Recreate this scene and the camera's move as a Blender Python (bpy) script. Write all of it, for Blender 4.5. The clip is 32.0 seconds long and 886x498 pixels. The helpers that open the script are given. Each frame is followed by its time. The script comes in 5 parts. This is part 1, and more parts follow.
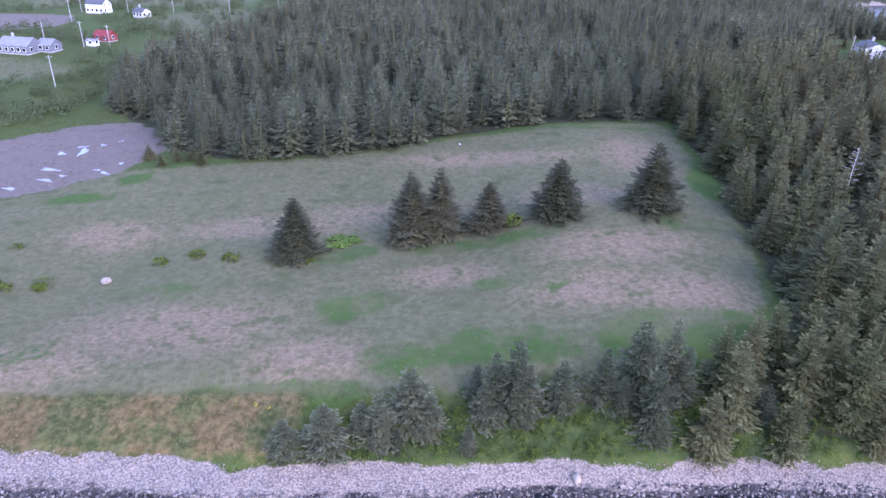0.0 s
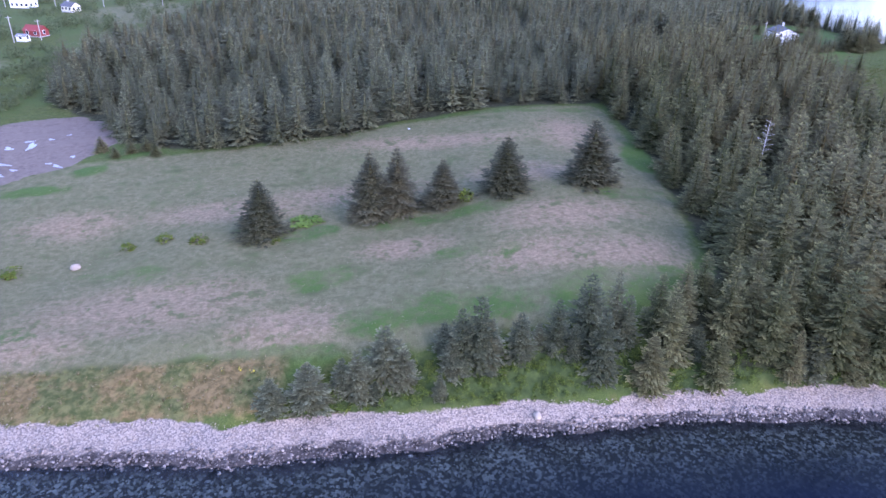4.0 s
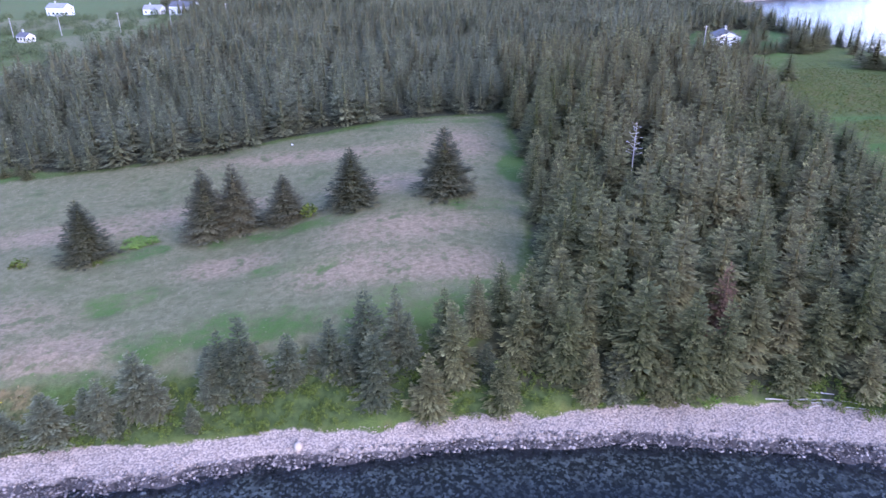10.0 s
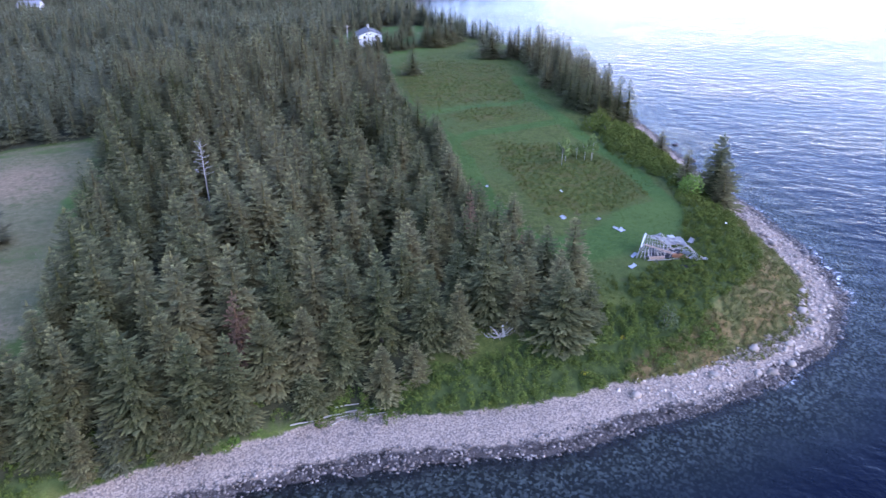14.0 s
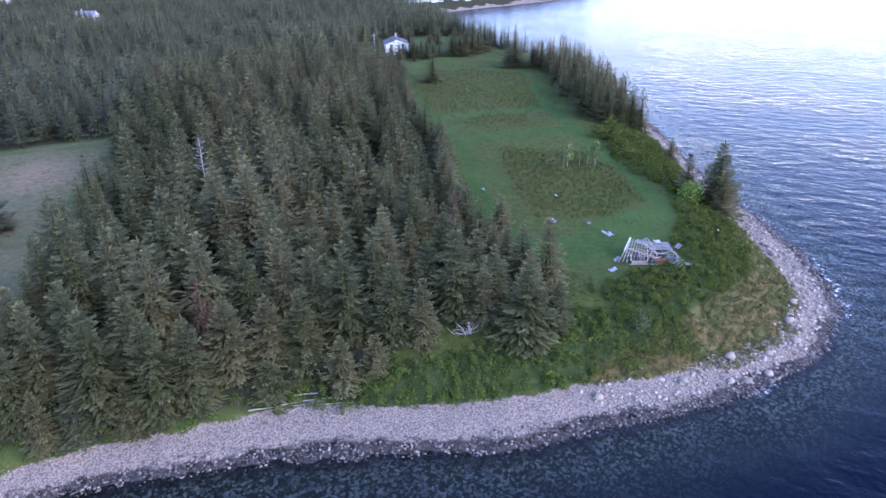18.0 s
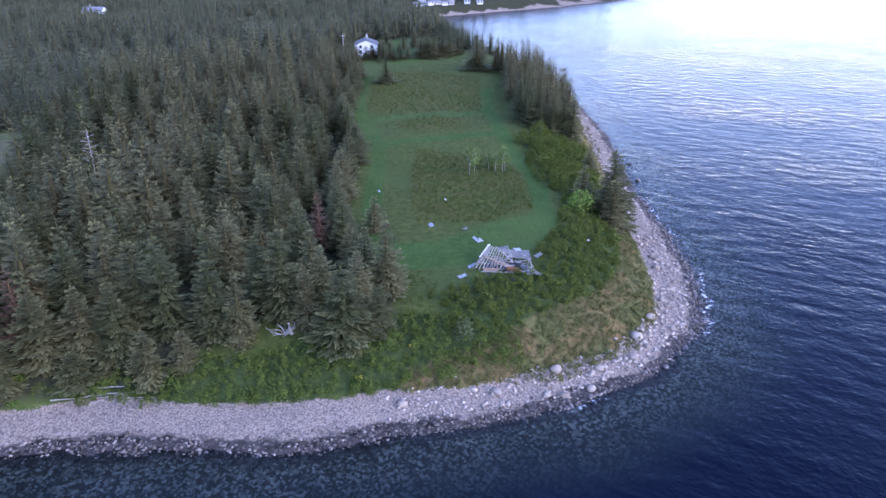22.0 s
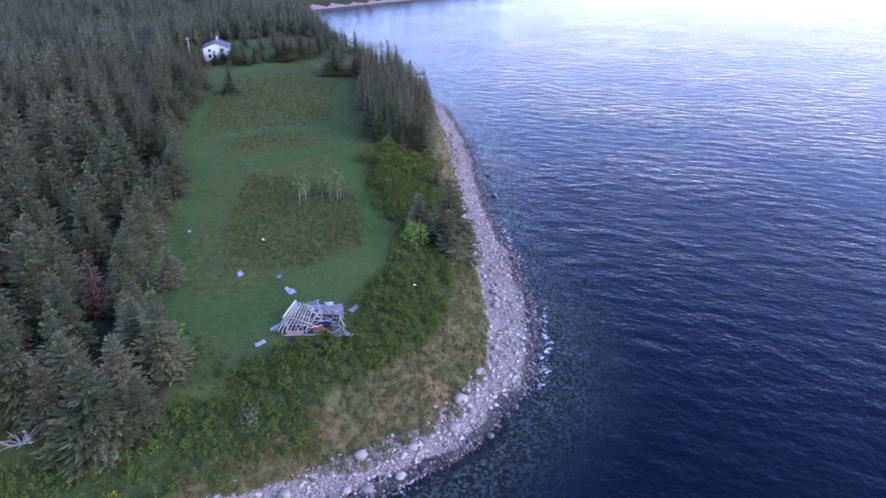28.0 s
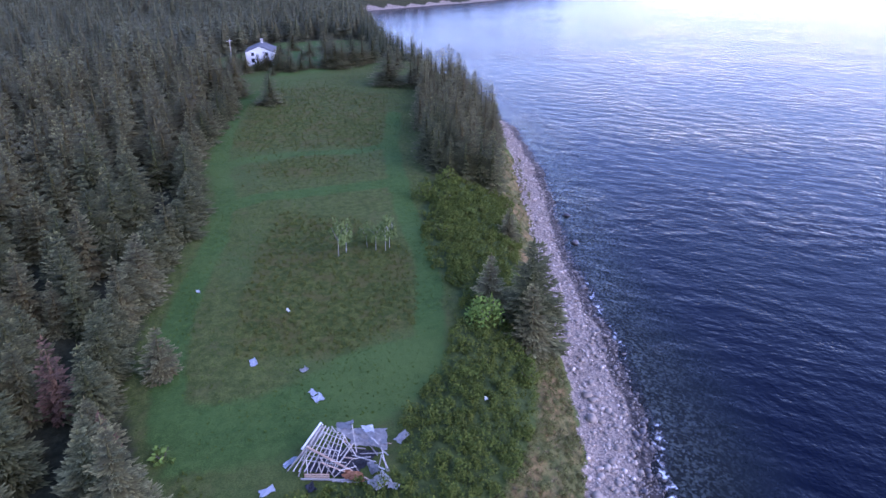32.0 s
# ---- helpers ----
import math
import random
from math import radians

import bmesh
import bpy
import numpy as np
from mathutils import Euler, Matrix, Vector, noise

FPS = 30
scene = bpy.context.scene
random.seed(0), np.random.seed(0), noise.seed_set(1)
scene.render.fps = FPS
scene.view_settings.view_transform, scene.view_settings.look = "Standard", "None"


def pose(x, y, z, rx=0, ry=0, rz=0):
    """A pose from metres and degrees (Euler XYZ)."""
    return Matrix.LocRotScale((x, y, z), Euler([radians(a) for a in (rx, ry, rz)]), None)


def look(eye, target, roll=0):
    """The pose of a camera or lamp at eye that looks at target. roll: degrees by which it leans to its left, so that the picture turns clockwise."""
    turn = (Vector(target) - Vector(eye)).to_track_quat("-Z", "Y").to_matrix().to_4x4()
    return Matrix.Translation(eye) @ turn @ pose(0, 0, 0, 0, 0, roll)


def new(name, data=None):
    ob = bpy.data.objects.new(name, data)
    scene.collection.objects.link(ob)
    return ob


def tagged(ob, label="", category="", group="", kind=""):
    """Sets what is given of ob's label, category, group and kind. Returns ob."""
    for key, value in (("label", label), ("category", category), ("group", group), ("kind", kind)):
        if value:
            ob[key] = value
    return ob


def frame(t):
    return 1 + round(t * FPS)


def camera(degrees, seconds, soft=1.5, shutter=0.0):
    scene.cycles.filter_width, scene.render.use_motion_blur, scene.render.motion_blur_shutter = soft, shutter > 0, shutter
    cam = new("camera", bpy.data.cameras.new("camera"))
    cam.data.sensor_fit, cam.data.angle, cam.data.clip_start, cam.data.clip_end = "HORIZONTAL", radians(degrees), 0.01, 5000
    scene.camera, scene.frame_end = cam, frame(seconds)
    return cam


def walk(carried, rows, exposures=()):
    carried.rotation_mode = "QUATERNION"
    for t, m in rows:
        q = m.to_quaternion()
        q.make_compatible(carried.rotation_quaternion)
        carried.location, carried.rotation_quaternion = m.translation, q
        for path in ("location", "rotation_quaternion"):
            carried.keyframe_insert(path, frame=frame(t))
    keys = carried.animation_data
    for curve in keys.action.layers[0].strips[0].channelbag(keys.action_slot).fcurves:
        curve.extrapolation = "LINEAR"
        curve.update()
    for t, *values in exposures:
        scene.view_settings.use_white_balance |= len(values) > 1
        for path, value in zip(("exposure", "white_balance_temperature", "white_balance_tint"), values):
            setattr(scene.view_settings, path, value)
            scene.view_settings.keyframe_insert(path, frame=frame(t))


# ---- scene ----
cam = camera(67.0, 32.0, 1.55, 0.25)
PATH = [
    (0, (0.179, -2.836, 48.673), (0.214, -1.042, 47.789), 1.5),
    (0.5, (-0.141, -3.469, 48.705), (-0.082, -1.679, 47.816), 1.7),
    (1, (-0.601, -4.386, 48.718), (-0.519, -2.599, 47.826), 1.8),
    (1.5, (-1.023, -5.679, 48.671), (-0.923, -3.892, 47.778), 1.9),
    (2, (-1.603, -7.231, 48.715), (-1.483, -5.446, 47.821), 2.0),
    (2.5, (-2.093, -8.803, 48.656), (-1.959, -7.02, 47.76), 2.0),
    (3, (-2.452, -9.927, 48.799), (-2.271, -8.148, 47.903), 2.0),
    (3.5, (-2.776, -10.109, 49.15), (-2.573, -8.334, 48.25), 1.9),
    (5.5, (-1.325, -8.806, 48.691), (-1.116, -7.027, 47.802), 0.9),
    (6, (0.326, -8.448, 48.319), (0.52, -6.664, 47.436), 0.7),
    (6.5, (2.318, -8.185, 47.974), (2.51, -6.397, 47.1), 0.4),
    (7, (4.589, -8.073, 47.707), (4.789, -6.283, 46.836), 0.3),
    (7.5, (7.167, -7.983, 47.348), (7.37, -6.191, 46.483), 0.1),
    (8, (10.13, -7.984, 47.137), (10.325, -6.189, 46.277), -0.1),
    (8.5, (13.465, -7.967, 46.822), (13.65, -6.168, 45.968), -0.3),
    (9, (16.994, -7.919, 46.588), (17.169, -6.117, 45.737), -0.5),
    (9.5, (20.82, -8.043, 46.394), (20.982, -6.238, 45.548), -0.7),
    (10, (24.757, -7.957, 46.479), (24.907, -6.152, 45.632), -0.7),
    (10.5, (29.262, -8.323, 46.428), (29.581, -6.54, 45.58), -1.1),
    (11, (32.785, -7.532, 46.216), (33.379, -5.826, 45.359), -1.1),
    (11.5, (36.589, -7.69, 46.293), (37.242, -6.006, 45.435), -1.1),
    (12, (40.591, -8.272, 46.272), (41.076, -6.527, 45.422), -0.9),
    (12.5, (45.367, -8.969, 46.307), (45.767, -7.203, 45.459), -1.0),
    (13, (49.45, -8.691, 45.764), (50.01, -6.97, 44.914), -0.7),
    (13.5, (52.16, -8.965, 46.49), (52.917, -7.323, 45.635), -1.0),
    (14, (53.345, -8.959, 47.045), (54.152, -7.344, 46.185), -0.8),
    (14.5, (54.317, -9.275, 47.321), (55.277, -7.749, 46.454), -1.0),
    (16.5, (55.895, -10.93, 45.784), (56.805, -9.359, 44.945), -1.7),
    (17, (57.437, -11.791, 45.634), (58.276, -10.18, 44.798), -1.5),
    (17.5, (58.811, -12.791, 45.473), (59.564, -11.134, 44.645), -1.2),
    (18, (60.956, -13.879, 45.294), (61.643, -12.19, 44.472), -1.0),
    (18.5, (63.269, -14.661, 45.089), (63.912, -12.952, 44.273), -0.7),
    (19, (65.88, -15.473, 44.966), (66.491, -13.752, 44.151), -0.5),
    (19.5, (68.589, -16.212, 44.914), (69.187, -14.487, 44.098), -0.3),
    (20, (71.495, -17.196, 44.887), (72.09, -15.47, 44.071), -0.2),
    (20.5, (74.396, -18.195, 44.866), (74.996, -16.47, 44.05), -0.1),
    (21, (77.336, -19.344, 44.771), (77.937, -17.619, 43.957), -0.1),
    (21.5, (80.214, -20.57, 44.647), (80.817, -18.845, 43.835), -0.0),
    (22, (83.442, -21.757, 44.753), (84.039, -20.03, 43.94), -0.1),
    (22.5, (86.494, -22.833, 44.866), (87.095, -21.108, 44.051), 0.0),
    (23, (89.747, -24.013, 45.13), (90.348, -22.29, 44.311), 0.1),
    (23.5, (92.189, -24.942, 45.766), (92.824, -23.232, 44.943), 0.2),
    (24, (93.551, -25.364, 46.172), (94.217, -23.669, 45.348), 0.0),
    (24.5, (94.668, -25.407, 46.464), (95.34, -23.714, 45.637), 0.1),
    (26.5, (97.954, -21.378, 47.001), (98.632, -19.693, 46.163), 0.3),
    (27, (98.794, -19.238, 47.146), (99.492, -17.563, 46.305), 0.3),
    (27.5, (99.724, -16.881, 47.239), (100.487, -15.237, 46.395), 0.0),
    (28, (100.48, -14.219, 47.064), (101.306, -12.606, 46.218), -0.1),
    (28.5, (101.335, -11.423, 46.73), (102.185, -9.822, 45.885), -0.1),
    (29, (102.771, -8.135, 46.265), (103.627, -6.536, 45.42), -0.3),
    (29.5, (103.77, -5.167, 46.246), (104.631, -3.572, 45.398), -0.2),
    (30, (104.782, -2.254, 46.042), (105.644, -0.66, 45.195), -0.2),
    (30.5, (105.589, 0.837, 45.845), (106.34, 2.486, 45.0), 0.2),
    (31, (106.623, 3.708, 45.743), (107.342, 5.372, 44.897), 0.4),
    (31.5, (107.466, 6.752, 45.397), (108.178, 8.421, 44.555), 0.6),
    (32, (108.191, 9.488, 45.187), (108.896, 11.16, 44.346), 0.6),
]
walk(cam, [(t, look(eye, target, roll)) for t, eye, target, roll in PATH], [(0.0, 2.12, 5690, 45), (8.0, 2.22, 5620, 44), (12.5, 2.26, 5600, 42), (14.0, 1.94, 5540, 38), (17.0, 1.83, 5520, 38), (24.0, 1.64, 5420, 41), (32.0, 1.48, 5340, 50)])

# ---- world, sun ----
SUN_EL, SUN_ROT = radians(24.0), radians(138.0)
world = bpy.data.worlds.new("sky")
scene.world = world
world.use_nodes = True
wn = world.node_tree
sky = wn.nodes.new("ShaderNodeTexSky")
sky.sky_type, sky.sun_disc, sky.sun_elevation, sky.sun_rotation = "NISHITA", False, SUN_EL, SUN_ROT
sky.air_density, sky.dust_density, sky.ozone_density = 1.0, 0.05, 1.0
wn.nodes["Background"].inputs[1].default_value = 0.165
wn.links.new(sky.outputs[0], wn.nodes["Background"].inputs[0])
sun = new("sun", bpy.data.lights.new("sun", "SUN"))
sun.data.energy, sun.data.angle, sun.data.color = 0.95, radians(55), (1.0, 0.91, 0.82)
sun.matrix_world = look((0, 0, 200), (-math.sin(SUN_ROT) * math.cos(SUN_EL), -math.cos(SUN_ROT) * math.cos(SUN_EL), 200 - math.sin(SUN_EL)))


# ---- materials ----
def nodes_of(name):
    m = bpy.data.materials.new(name)
    m.use_nodes = True
    nt = m.node_tree
    return m, nt, nt.nodes["Principled BSDF"]


def mixer(nt, fac, a, b):
    """Mix two colours; each of fac, a, b is a socket or a value."""
    n = nt.nodes.new("ShaderNodeMix")
    n.data_type = "RGBA"
    for sock, v in ((n.inputs[0], fac), (n.inputs[6], a), (n.inputs[7], b)):
        if isinstance(v, bpy.types.NodeSocket):
            nt.links.new(v, sock)
        elif isinstance(v, tuple):
            sock.default_value = (*v, 1.0)
        else:
            sock.default_value = v
    return n.outputs[2]


def noise_of(nt, scale, detail=4.0, rough=0.55, coord=None, kind="ShaderNodeTexNoise"):
    n = nt.nodes.new(kind)
    n.inputs["Scale"].default_value = scale
    if kind == "ShaderNodeTexNoise":
        n.inputs["Detail"].default_value, n.inputs["Roughness"].default_value = detail, rough
    if coord is None:
        coord = nt.nodes.new("ShaderNodeNewGeometry").outputs["Position"]
    nt.links.new(coord, n.inputs["Vector"])
    return n


def ramp(nt, sock, lo, hi):
    n = nt.nodes.new("ShaderNodeMapRange")
    n.inputs[1].default_value, n.inputs[2].default_value = lo, hi
    n.interpolation_type = "SMOOTHSTEP"
    nt.links.new(sock, n.inputs[0])
    return n.outputs[0]


def maths(nt, op, a, b=0.0):
    n = nt.nodes.new("ShaderNodeMath")
    n.operation = op
    for sock, v in zip(n.inputs, (a, b)):
        if isinstance(v, bpy.types.NodeSocket):
            nt.links.new(v, sock)
        else:
            sock.default_value = v
    return n.outputs[0]


def bump(nt, bsdf, height, strength, distance):
    n = nt.nodes.new("ShaderNodeBump")
    n.inputs["Strength"].default_value, n.inputs["Distance"].default_value = strength, distance
    nt.links.new(height, n.inputs["Height"])
    nt.links.new(n.outputs[0], bsdf.inputs["Normal"])


def plain(name, dark, light, scale=6.0, rough=0.8, metal=0.0, relief=0.3, own=0.0):
    """A surface with grain and stains between two colours; own: how far whole pieces differ."""
    m, nt, b = nodes_of(name)
    fine, wide = noise_of(nt, scale, 6), noise_of(nt, scale * 0.13, 3)
    f = maths(nt, "ADD", maths(nt, "MULTIPLY", fine.outputs[0], 0.6), maths(nt, "MULTIPLY", wide.outputs[0], 0.4))
    f = ramp(nt, f, 0.3, 0.7)
    if own:
        rnd = nt.nodes.new("ShaderNodeObjectInfo").outputs["Random"]
        f = maths(nt, "ADD", maths(nt, "MULTIPLY", f, 1 - own), maths(nt, "MULTIPLY", rnd, own))
    nt.links.new(mixer(nt, f, dark, light), b.inputs["Base Color"])
    b.inputs["Roughness"].default_value, b.inputs["Metallic"].default_value = rough, metal
    bump(nt, b, fine.outputs[0], relief, 0.02)
    return m


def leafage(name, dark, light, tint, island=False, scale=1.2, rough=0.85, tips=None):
    """Foliage: fine light and dark, differing from tree to tree; tips: young growth at the ends of the boughs, with
    shade painted into the darker inner crown.
    """
    m, nt, b = nodes_of(name)
    geo = nt.nodes.new("ShaderNodeNewGeometry")
    fine = noise_of(nt, scale * 4, 3)
    wide = noise_of(nt, scale * 0.2, 2)
    rnd = geo.outputs["Random Per Island"] if island else nt.nodes.new("ShaderNodeObjectInfo").outputs["Random"]
    col = mixer(nt, ramp(nt, fine.outputs[0], 0.3, 0.7), dark, light)
    k = maths(nt, "MULTIPLY", ramp(nt, maths(nt, "ADD", maths(nt, "MULTIPLY", rnd, 0.5), maths(nt, "MULTIPLY", wide.outputs[0], 0.5)), 0.35, 0.85), 0.75)
    col = mixer(nt, k, col, tint)
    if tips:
        # Crown shade painted in: dark inside, paler outwards along with the young growth.
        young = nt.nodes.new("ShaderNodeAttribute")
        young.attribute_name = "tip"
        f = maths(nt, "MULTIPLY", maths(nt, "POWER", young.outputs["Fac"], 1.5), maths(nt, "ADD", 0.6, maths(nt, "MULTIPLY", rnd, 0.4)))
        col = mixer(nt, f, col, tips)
    nt.links.new(col, b.inputs["Base Color"])
    b.inputs["Roughness"].default_value = rough
    b.inputs["Specular IOR Level"].default_value = 0.1
    return m


M = {
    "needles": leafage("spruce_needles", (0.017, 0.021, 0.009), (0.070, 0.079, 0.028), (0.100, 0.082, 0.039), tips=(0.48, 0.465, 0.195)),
    # Same needles for the far woods, paler and bluer: haze put into the colour.
    "needles_hazed": leafage("spruce_needles_hazed", (0.025, 0.031, 0.017), (0.088, 0.100, 0.046), (0.120, 0.102, 0.058), tips=(0.49, 0.495, 0.25)),
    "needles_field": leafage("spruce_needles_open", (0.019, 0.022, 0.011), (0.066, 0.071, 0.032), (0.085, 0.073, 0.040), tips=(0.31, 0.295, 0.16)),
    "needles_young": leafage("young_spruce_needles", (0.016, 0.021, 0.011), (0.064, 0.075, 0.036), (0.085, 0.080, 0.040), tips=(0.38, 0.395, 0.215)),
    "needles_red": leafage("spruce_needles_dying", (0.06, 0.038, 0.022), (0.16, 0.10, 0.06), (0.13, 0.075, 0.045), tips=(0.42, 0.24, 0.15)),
    "bark": plain("bark", (0.09, 0.075, 0.06), (0.22, 0.19, 0.16), 9, 0.9),
    "bark_pale": plain("bark_pale", (0.24, 0.23, 0.20), (0.45, 0.43, 0.39), 7, 0.85),
    "dead_wood": plain("dead_wood", (0.25, 0.23, 0.20), (0.50, 0.47, 0.43), 9, 0.85),
    "shrub": leafage("shrub_leaves", (0.046, 0.072, 0.013), (0.108, 0.143, 0.025), (0.106, 0.114, 0.021), True),
    "shrub_lush": leafage("lush_leaves", (0.045, 0.074, 0.013), (0.115, 0.158, 0.030), (0.115, 0.14, 0.030), True),
    "shrub_dark": leafage("heath_leaves", (0.036, 0.056, 0.024), (0.125, 0.16, 0.07), (0.105, 0.12, 0.058), True),
    "heath": leafage("heath_leaves_dull", (0.050, 0.070, 0.013), (0.130, 0.155, 0.033), (0.128, 0.116, 0.033), True),
    "shrub_bright": leafage("bright_leaves", (0.05, 0.10, 0.016), (0.15, 0.23, 0.045), (0.13, 0.2, 0.04)),
    "bank_herb": leafage("bank_herbs", (0.085, 0.095, 0.03), (0.19, 0.18, 0.065), (0.13, 0.15, 0.04), True),
    "bank_grass": leafage("bank_grass_blades", (0.14, 0.115, 0.055), (0.28, 0.22, 0.12), (0.13, 0.14, 0.05), True),
    "tussock": leafage("dry_grass_blades", (0.17, 0.145, 0.095), (0.34, 0.27, 0.18), (0.16, 0.165, 0.08), True),
    "blades": leafage("green_grass_blades", (0.038, 0.078, 0.010), (0.10, 0.155, 0.024), (0.105, 0.135, 0.024), True),
    "birch": leafage("birch_leaves", (0.07, 0.108, 0.03), (0.16, 0.215, 0.07), (0.14, 0.175, 0.055)),
    "lime": leafage("lime_leaves", (0.06, 0.12, 0.018), (0.16, 0.25, 0.05), (0.14, 0.21, 0.042)),
    "flower": plain("flower_yellow", (0.5, 0.42, 0.02), (0.75, 0.62, 0.05), 8, 0.8),
    "stone": plain("beach_stone", (0.20, 0.163, 0.13), (0.43, 0.365, 0.295), 3, 0.85, own=0.7),
    "stone_wet": plain("wet_stone", (0.045, 0.04, 0.042), (0.16, 0.14, 0.14), 3, 0.35, own=0.6),
    "white_paint": plain("white_paint", (0.72, 0.72, 0.70), (0.84, 0.84, 0.82), 4, 0.6, relief=0.05),
    "grey_siding": plain("grey_siding", (0.13, 0.135, 0.15), (0.19, 0.195, 0.22), 4, 0.65, relief=0.05),
    "red_paint": plain("red_paint", (0.20, 0.028, 0.026), (0.30, 0.05, 0.042), 4, 0.65),
    "cream_paint": plain("cream_paint", (0.6, 0.55, 0.42), (0.72, 0.67, 0.53), 4, 0.65),
    "shingle_dark": plain("dark_shingle", (0.07, 0.07, 0.08), (0.15, 0.15, 0.165), 5, 0.85),
    "shingle_grey": plain("grey_shingle", (0.2, 0.2, 0.23), (0.32, 0.32, 0.36), 5, 0.85),
    "plank": plain("weathered_plank", (0.26, 0.24, 0.21), (0.62, 0.58, 0.52), 10, 0.85, own=0.8),
    "plank_tan": plain("bare_plank", (0.38, 0.25, 0.17), (0.62, 0.45, 0.33), 9, 0.8, own=0.3),
    "sheet": plain("sheet_metal", (0.24, 0.24, 0.24), (0.58, 0.57, 0.56), 4, 0.55, 0.25, own=0.4),
    # Felt of the torn sheets, also of the sheet painting shade in the shed.
    "felt": plain("roofing_felt", (0.03, 0.032, 0.036), (0.085, 0.088, 0.10), 5, 0.9),
    "tarp": plain("pale_blue_sheet", (0.52, 0.55, 0.60), (0.72, 0.75, 0.80), 3, 0.5),
    "rust": plain("rusty_sheet", (0.28, 0.12, 0.05), (0.48, 0.24, 0.12), 5, 0.8),
    "pole_wood": plain("pole_wood", (0.30, 0.28, 0.26), (0.48, 0.46, 0.43), 9, 0.85),
    "concrete": plain("concrete", (0.34, 0.33, 0.32), (0.5, 0.49, 0.47), 5, 0.85),
    "dark_metal": plain("dark_metal", (0.03, 0.03, 0.035), (0.07, 0.07, 0.08), 6, 0.5, 0.6),
}


def glass_material():
    m, nt, b = nodes_of("window_glass")
    b.inputs["Base Color"].default_value = (0.03, 0.035, 0.045, 1)
    b.inputs["Roughness"].default_value = 0.08
    b.inputs["Specular IOR Level"].default_value = 0.8
    return m


M["glass"] = glass_material()


def puddle_material():
    m, nt, b = nodes_of("puddle_sky_pale")
    # Pale base colour stands in for the sky mirrored in the water.
    b.inputs["Base Color"].default_value = (0.62, 0.62, 0.64, 1)
    n = noise_of(nt, 3.0, 2)
    nt.links.new(maths(nt, "MULTIPLY", n.outputs[0], 0.1), b.inputs["Roughness"])
    b.inputs["Specular IOR Level"].default_value = 1.0
    return m


M["puddle"] = puddle_material()


def ground_material():
    """Zones by the ground's own masks: pebbles, bank, dry field, forest floor, gravel lot, mown grass, heath."""
    m, nt, b = nodes_of("ground_cover")
    a1, a2 = nt.nodes.new("ShaderNodeAttribute"), nt.nodes.new("ShaderNodeAttribute")
    a1.attribute_name, a2.attribute_name = "zone_a", "zone_b"
    s1, s2 = nt.nodes.new("ShaderNodeSeparateColor"), nt.nodes.new("ShaderNodeSeparateColor")
    nt.links.new(a1.outputs["Color"], s1.inputs[0])
    nt.links.new(a2.outputs["Color"], s2.inputs[0])
    tiny, fine, mid, wide = noise_of(nt, 7.0, 4), noise_of(nt, 1.1, 6, 0.65), noise_of(nt, 0.22, 5, 0.6), noise_of(nt, 0.05, 4, 0.6)
    streak = nt.nodes.new("ShaderNodeMapping")
    nt.links.new(nt.nodes.new("ShaderNodeNewGeometry").outputs["Position"], streak.inputs[0])
    streak.inputs["Scale"].default_value = (1.5, 2.0, 1.0)
    streak.inputs["Rotation"].default_value = (0, 0, 0.25)
    rows_n = noise_of(nt, 0.9, 5, 0.65, streak.outputs[0])

    def edge(mask, soft=0.35):
        """The mask with a ragged edge."""
        v = maths(nt, "ADD", mask, maths(nt, "MULTIPLY", maths(nt, "SUBTRACT", mid.outputs[0], 0.5), 0.9))
        v = maths(nt, "ADD", v, maths(nt, "MULTIPLY", maths(nt, "SUBTRACT", fine.outputs[0], 0.5), 0.5))
        return ramp(nt, v, 0.5 - soft / 2, 0.5 + soft / 2)

    green = mixer(nt, ramp(nt, fine.outputs[0], 0.3, 0.7), (0.056, 0.076, 0.016), (0.122, 0.142, 0.034))
    green = mixer(nt, ramp(nt, wide.outputs[0], 0.4, 0.65), green, (0.085, 0.122, 0.03))
    mown = mixer(nt, ramp(nt, fine.outputs[0], 0.25, 0.75), (0.040, 0.086, 0.016), (0.082, 0.140, 0.030))
    mown = mixer(nt, maths(nt, "MULTIPLY", ramp(nt, tiny.outputs[0], 0.42, 0.6), 0.5), mown, (0.028, 0.056, 0.012))
    green = mixer(nt, maths(nt, "MULTIPLY", ramp(nt, tiny.outputs[0], 0.42, 0.6), 0.5), green, (0.034, 0.055, 0.012))
    green = mixer(nt, maths(nt, "MULTIPLY", ramp(nt, noise_of(nt, 0.45, 5, 0.7).outputs[0], 0.5, 0.68), 0.55), green, (0.105, 0.102, 0.034))
    mown = mixer(nt, maths(nt, "MULTIPLY", ramp(nt, mid.outputs[0], 0.4, 0.65), 0.5), mown, (0.066, 0.125, 0.028))
    mown = mixer(nt, maths(nt, "MULTIPLY", ramp(nt, wide.outputs[0], 0.42, 0.62), 0.5), mown, (0.092, 0.136, 0.032))
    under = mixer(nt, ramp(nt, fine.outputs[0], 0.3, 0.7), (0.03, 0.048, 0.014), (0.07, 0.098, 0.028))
    a3, s3 = nt.nodes.new("ShaderNodeAttribute"), nt.nodes.new("ShaderNodeSeparateColor")
    a3.attribute_name = "zone_c"
    nt.links.new(a3.outputs["Color"], s3.inputs[0])
    clump = noise_of(nt, 0.55, 5, 0.7)
    dry = mixer(nt, ramp(nt, rows_n.outputs[0], 0.3, 0.7), (0.18, 0.132, 0.072), (0.355, 0.257, 0.155))
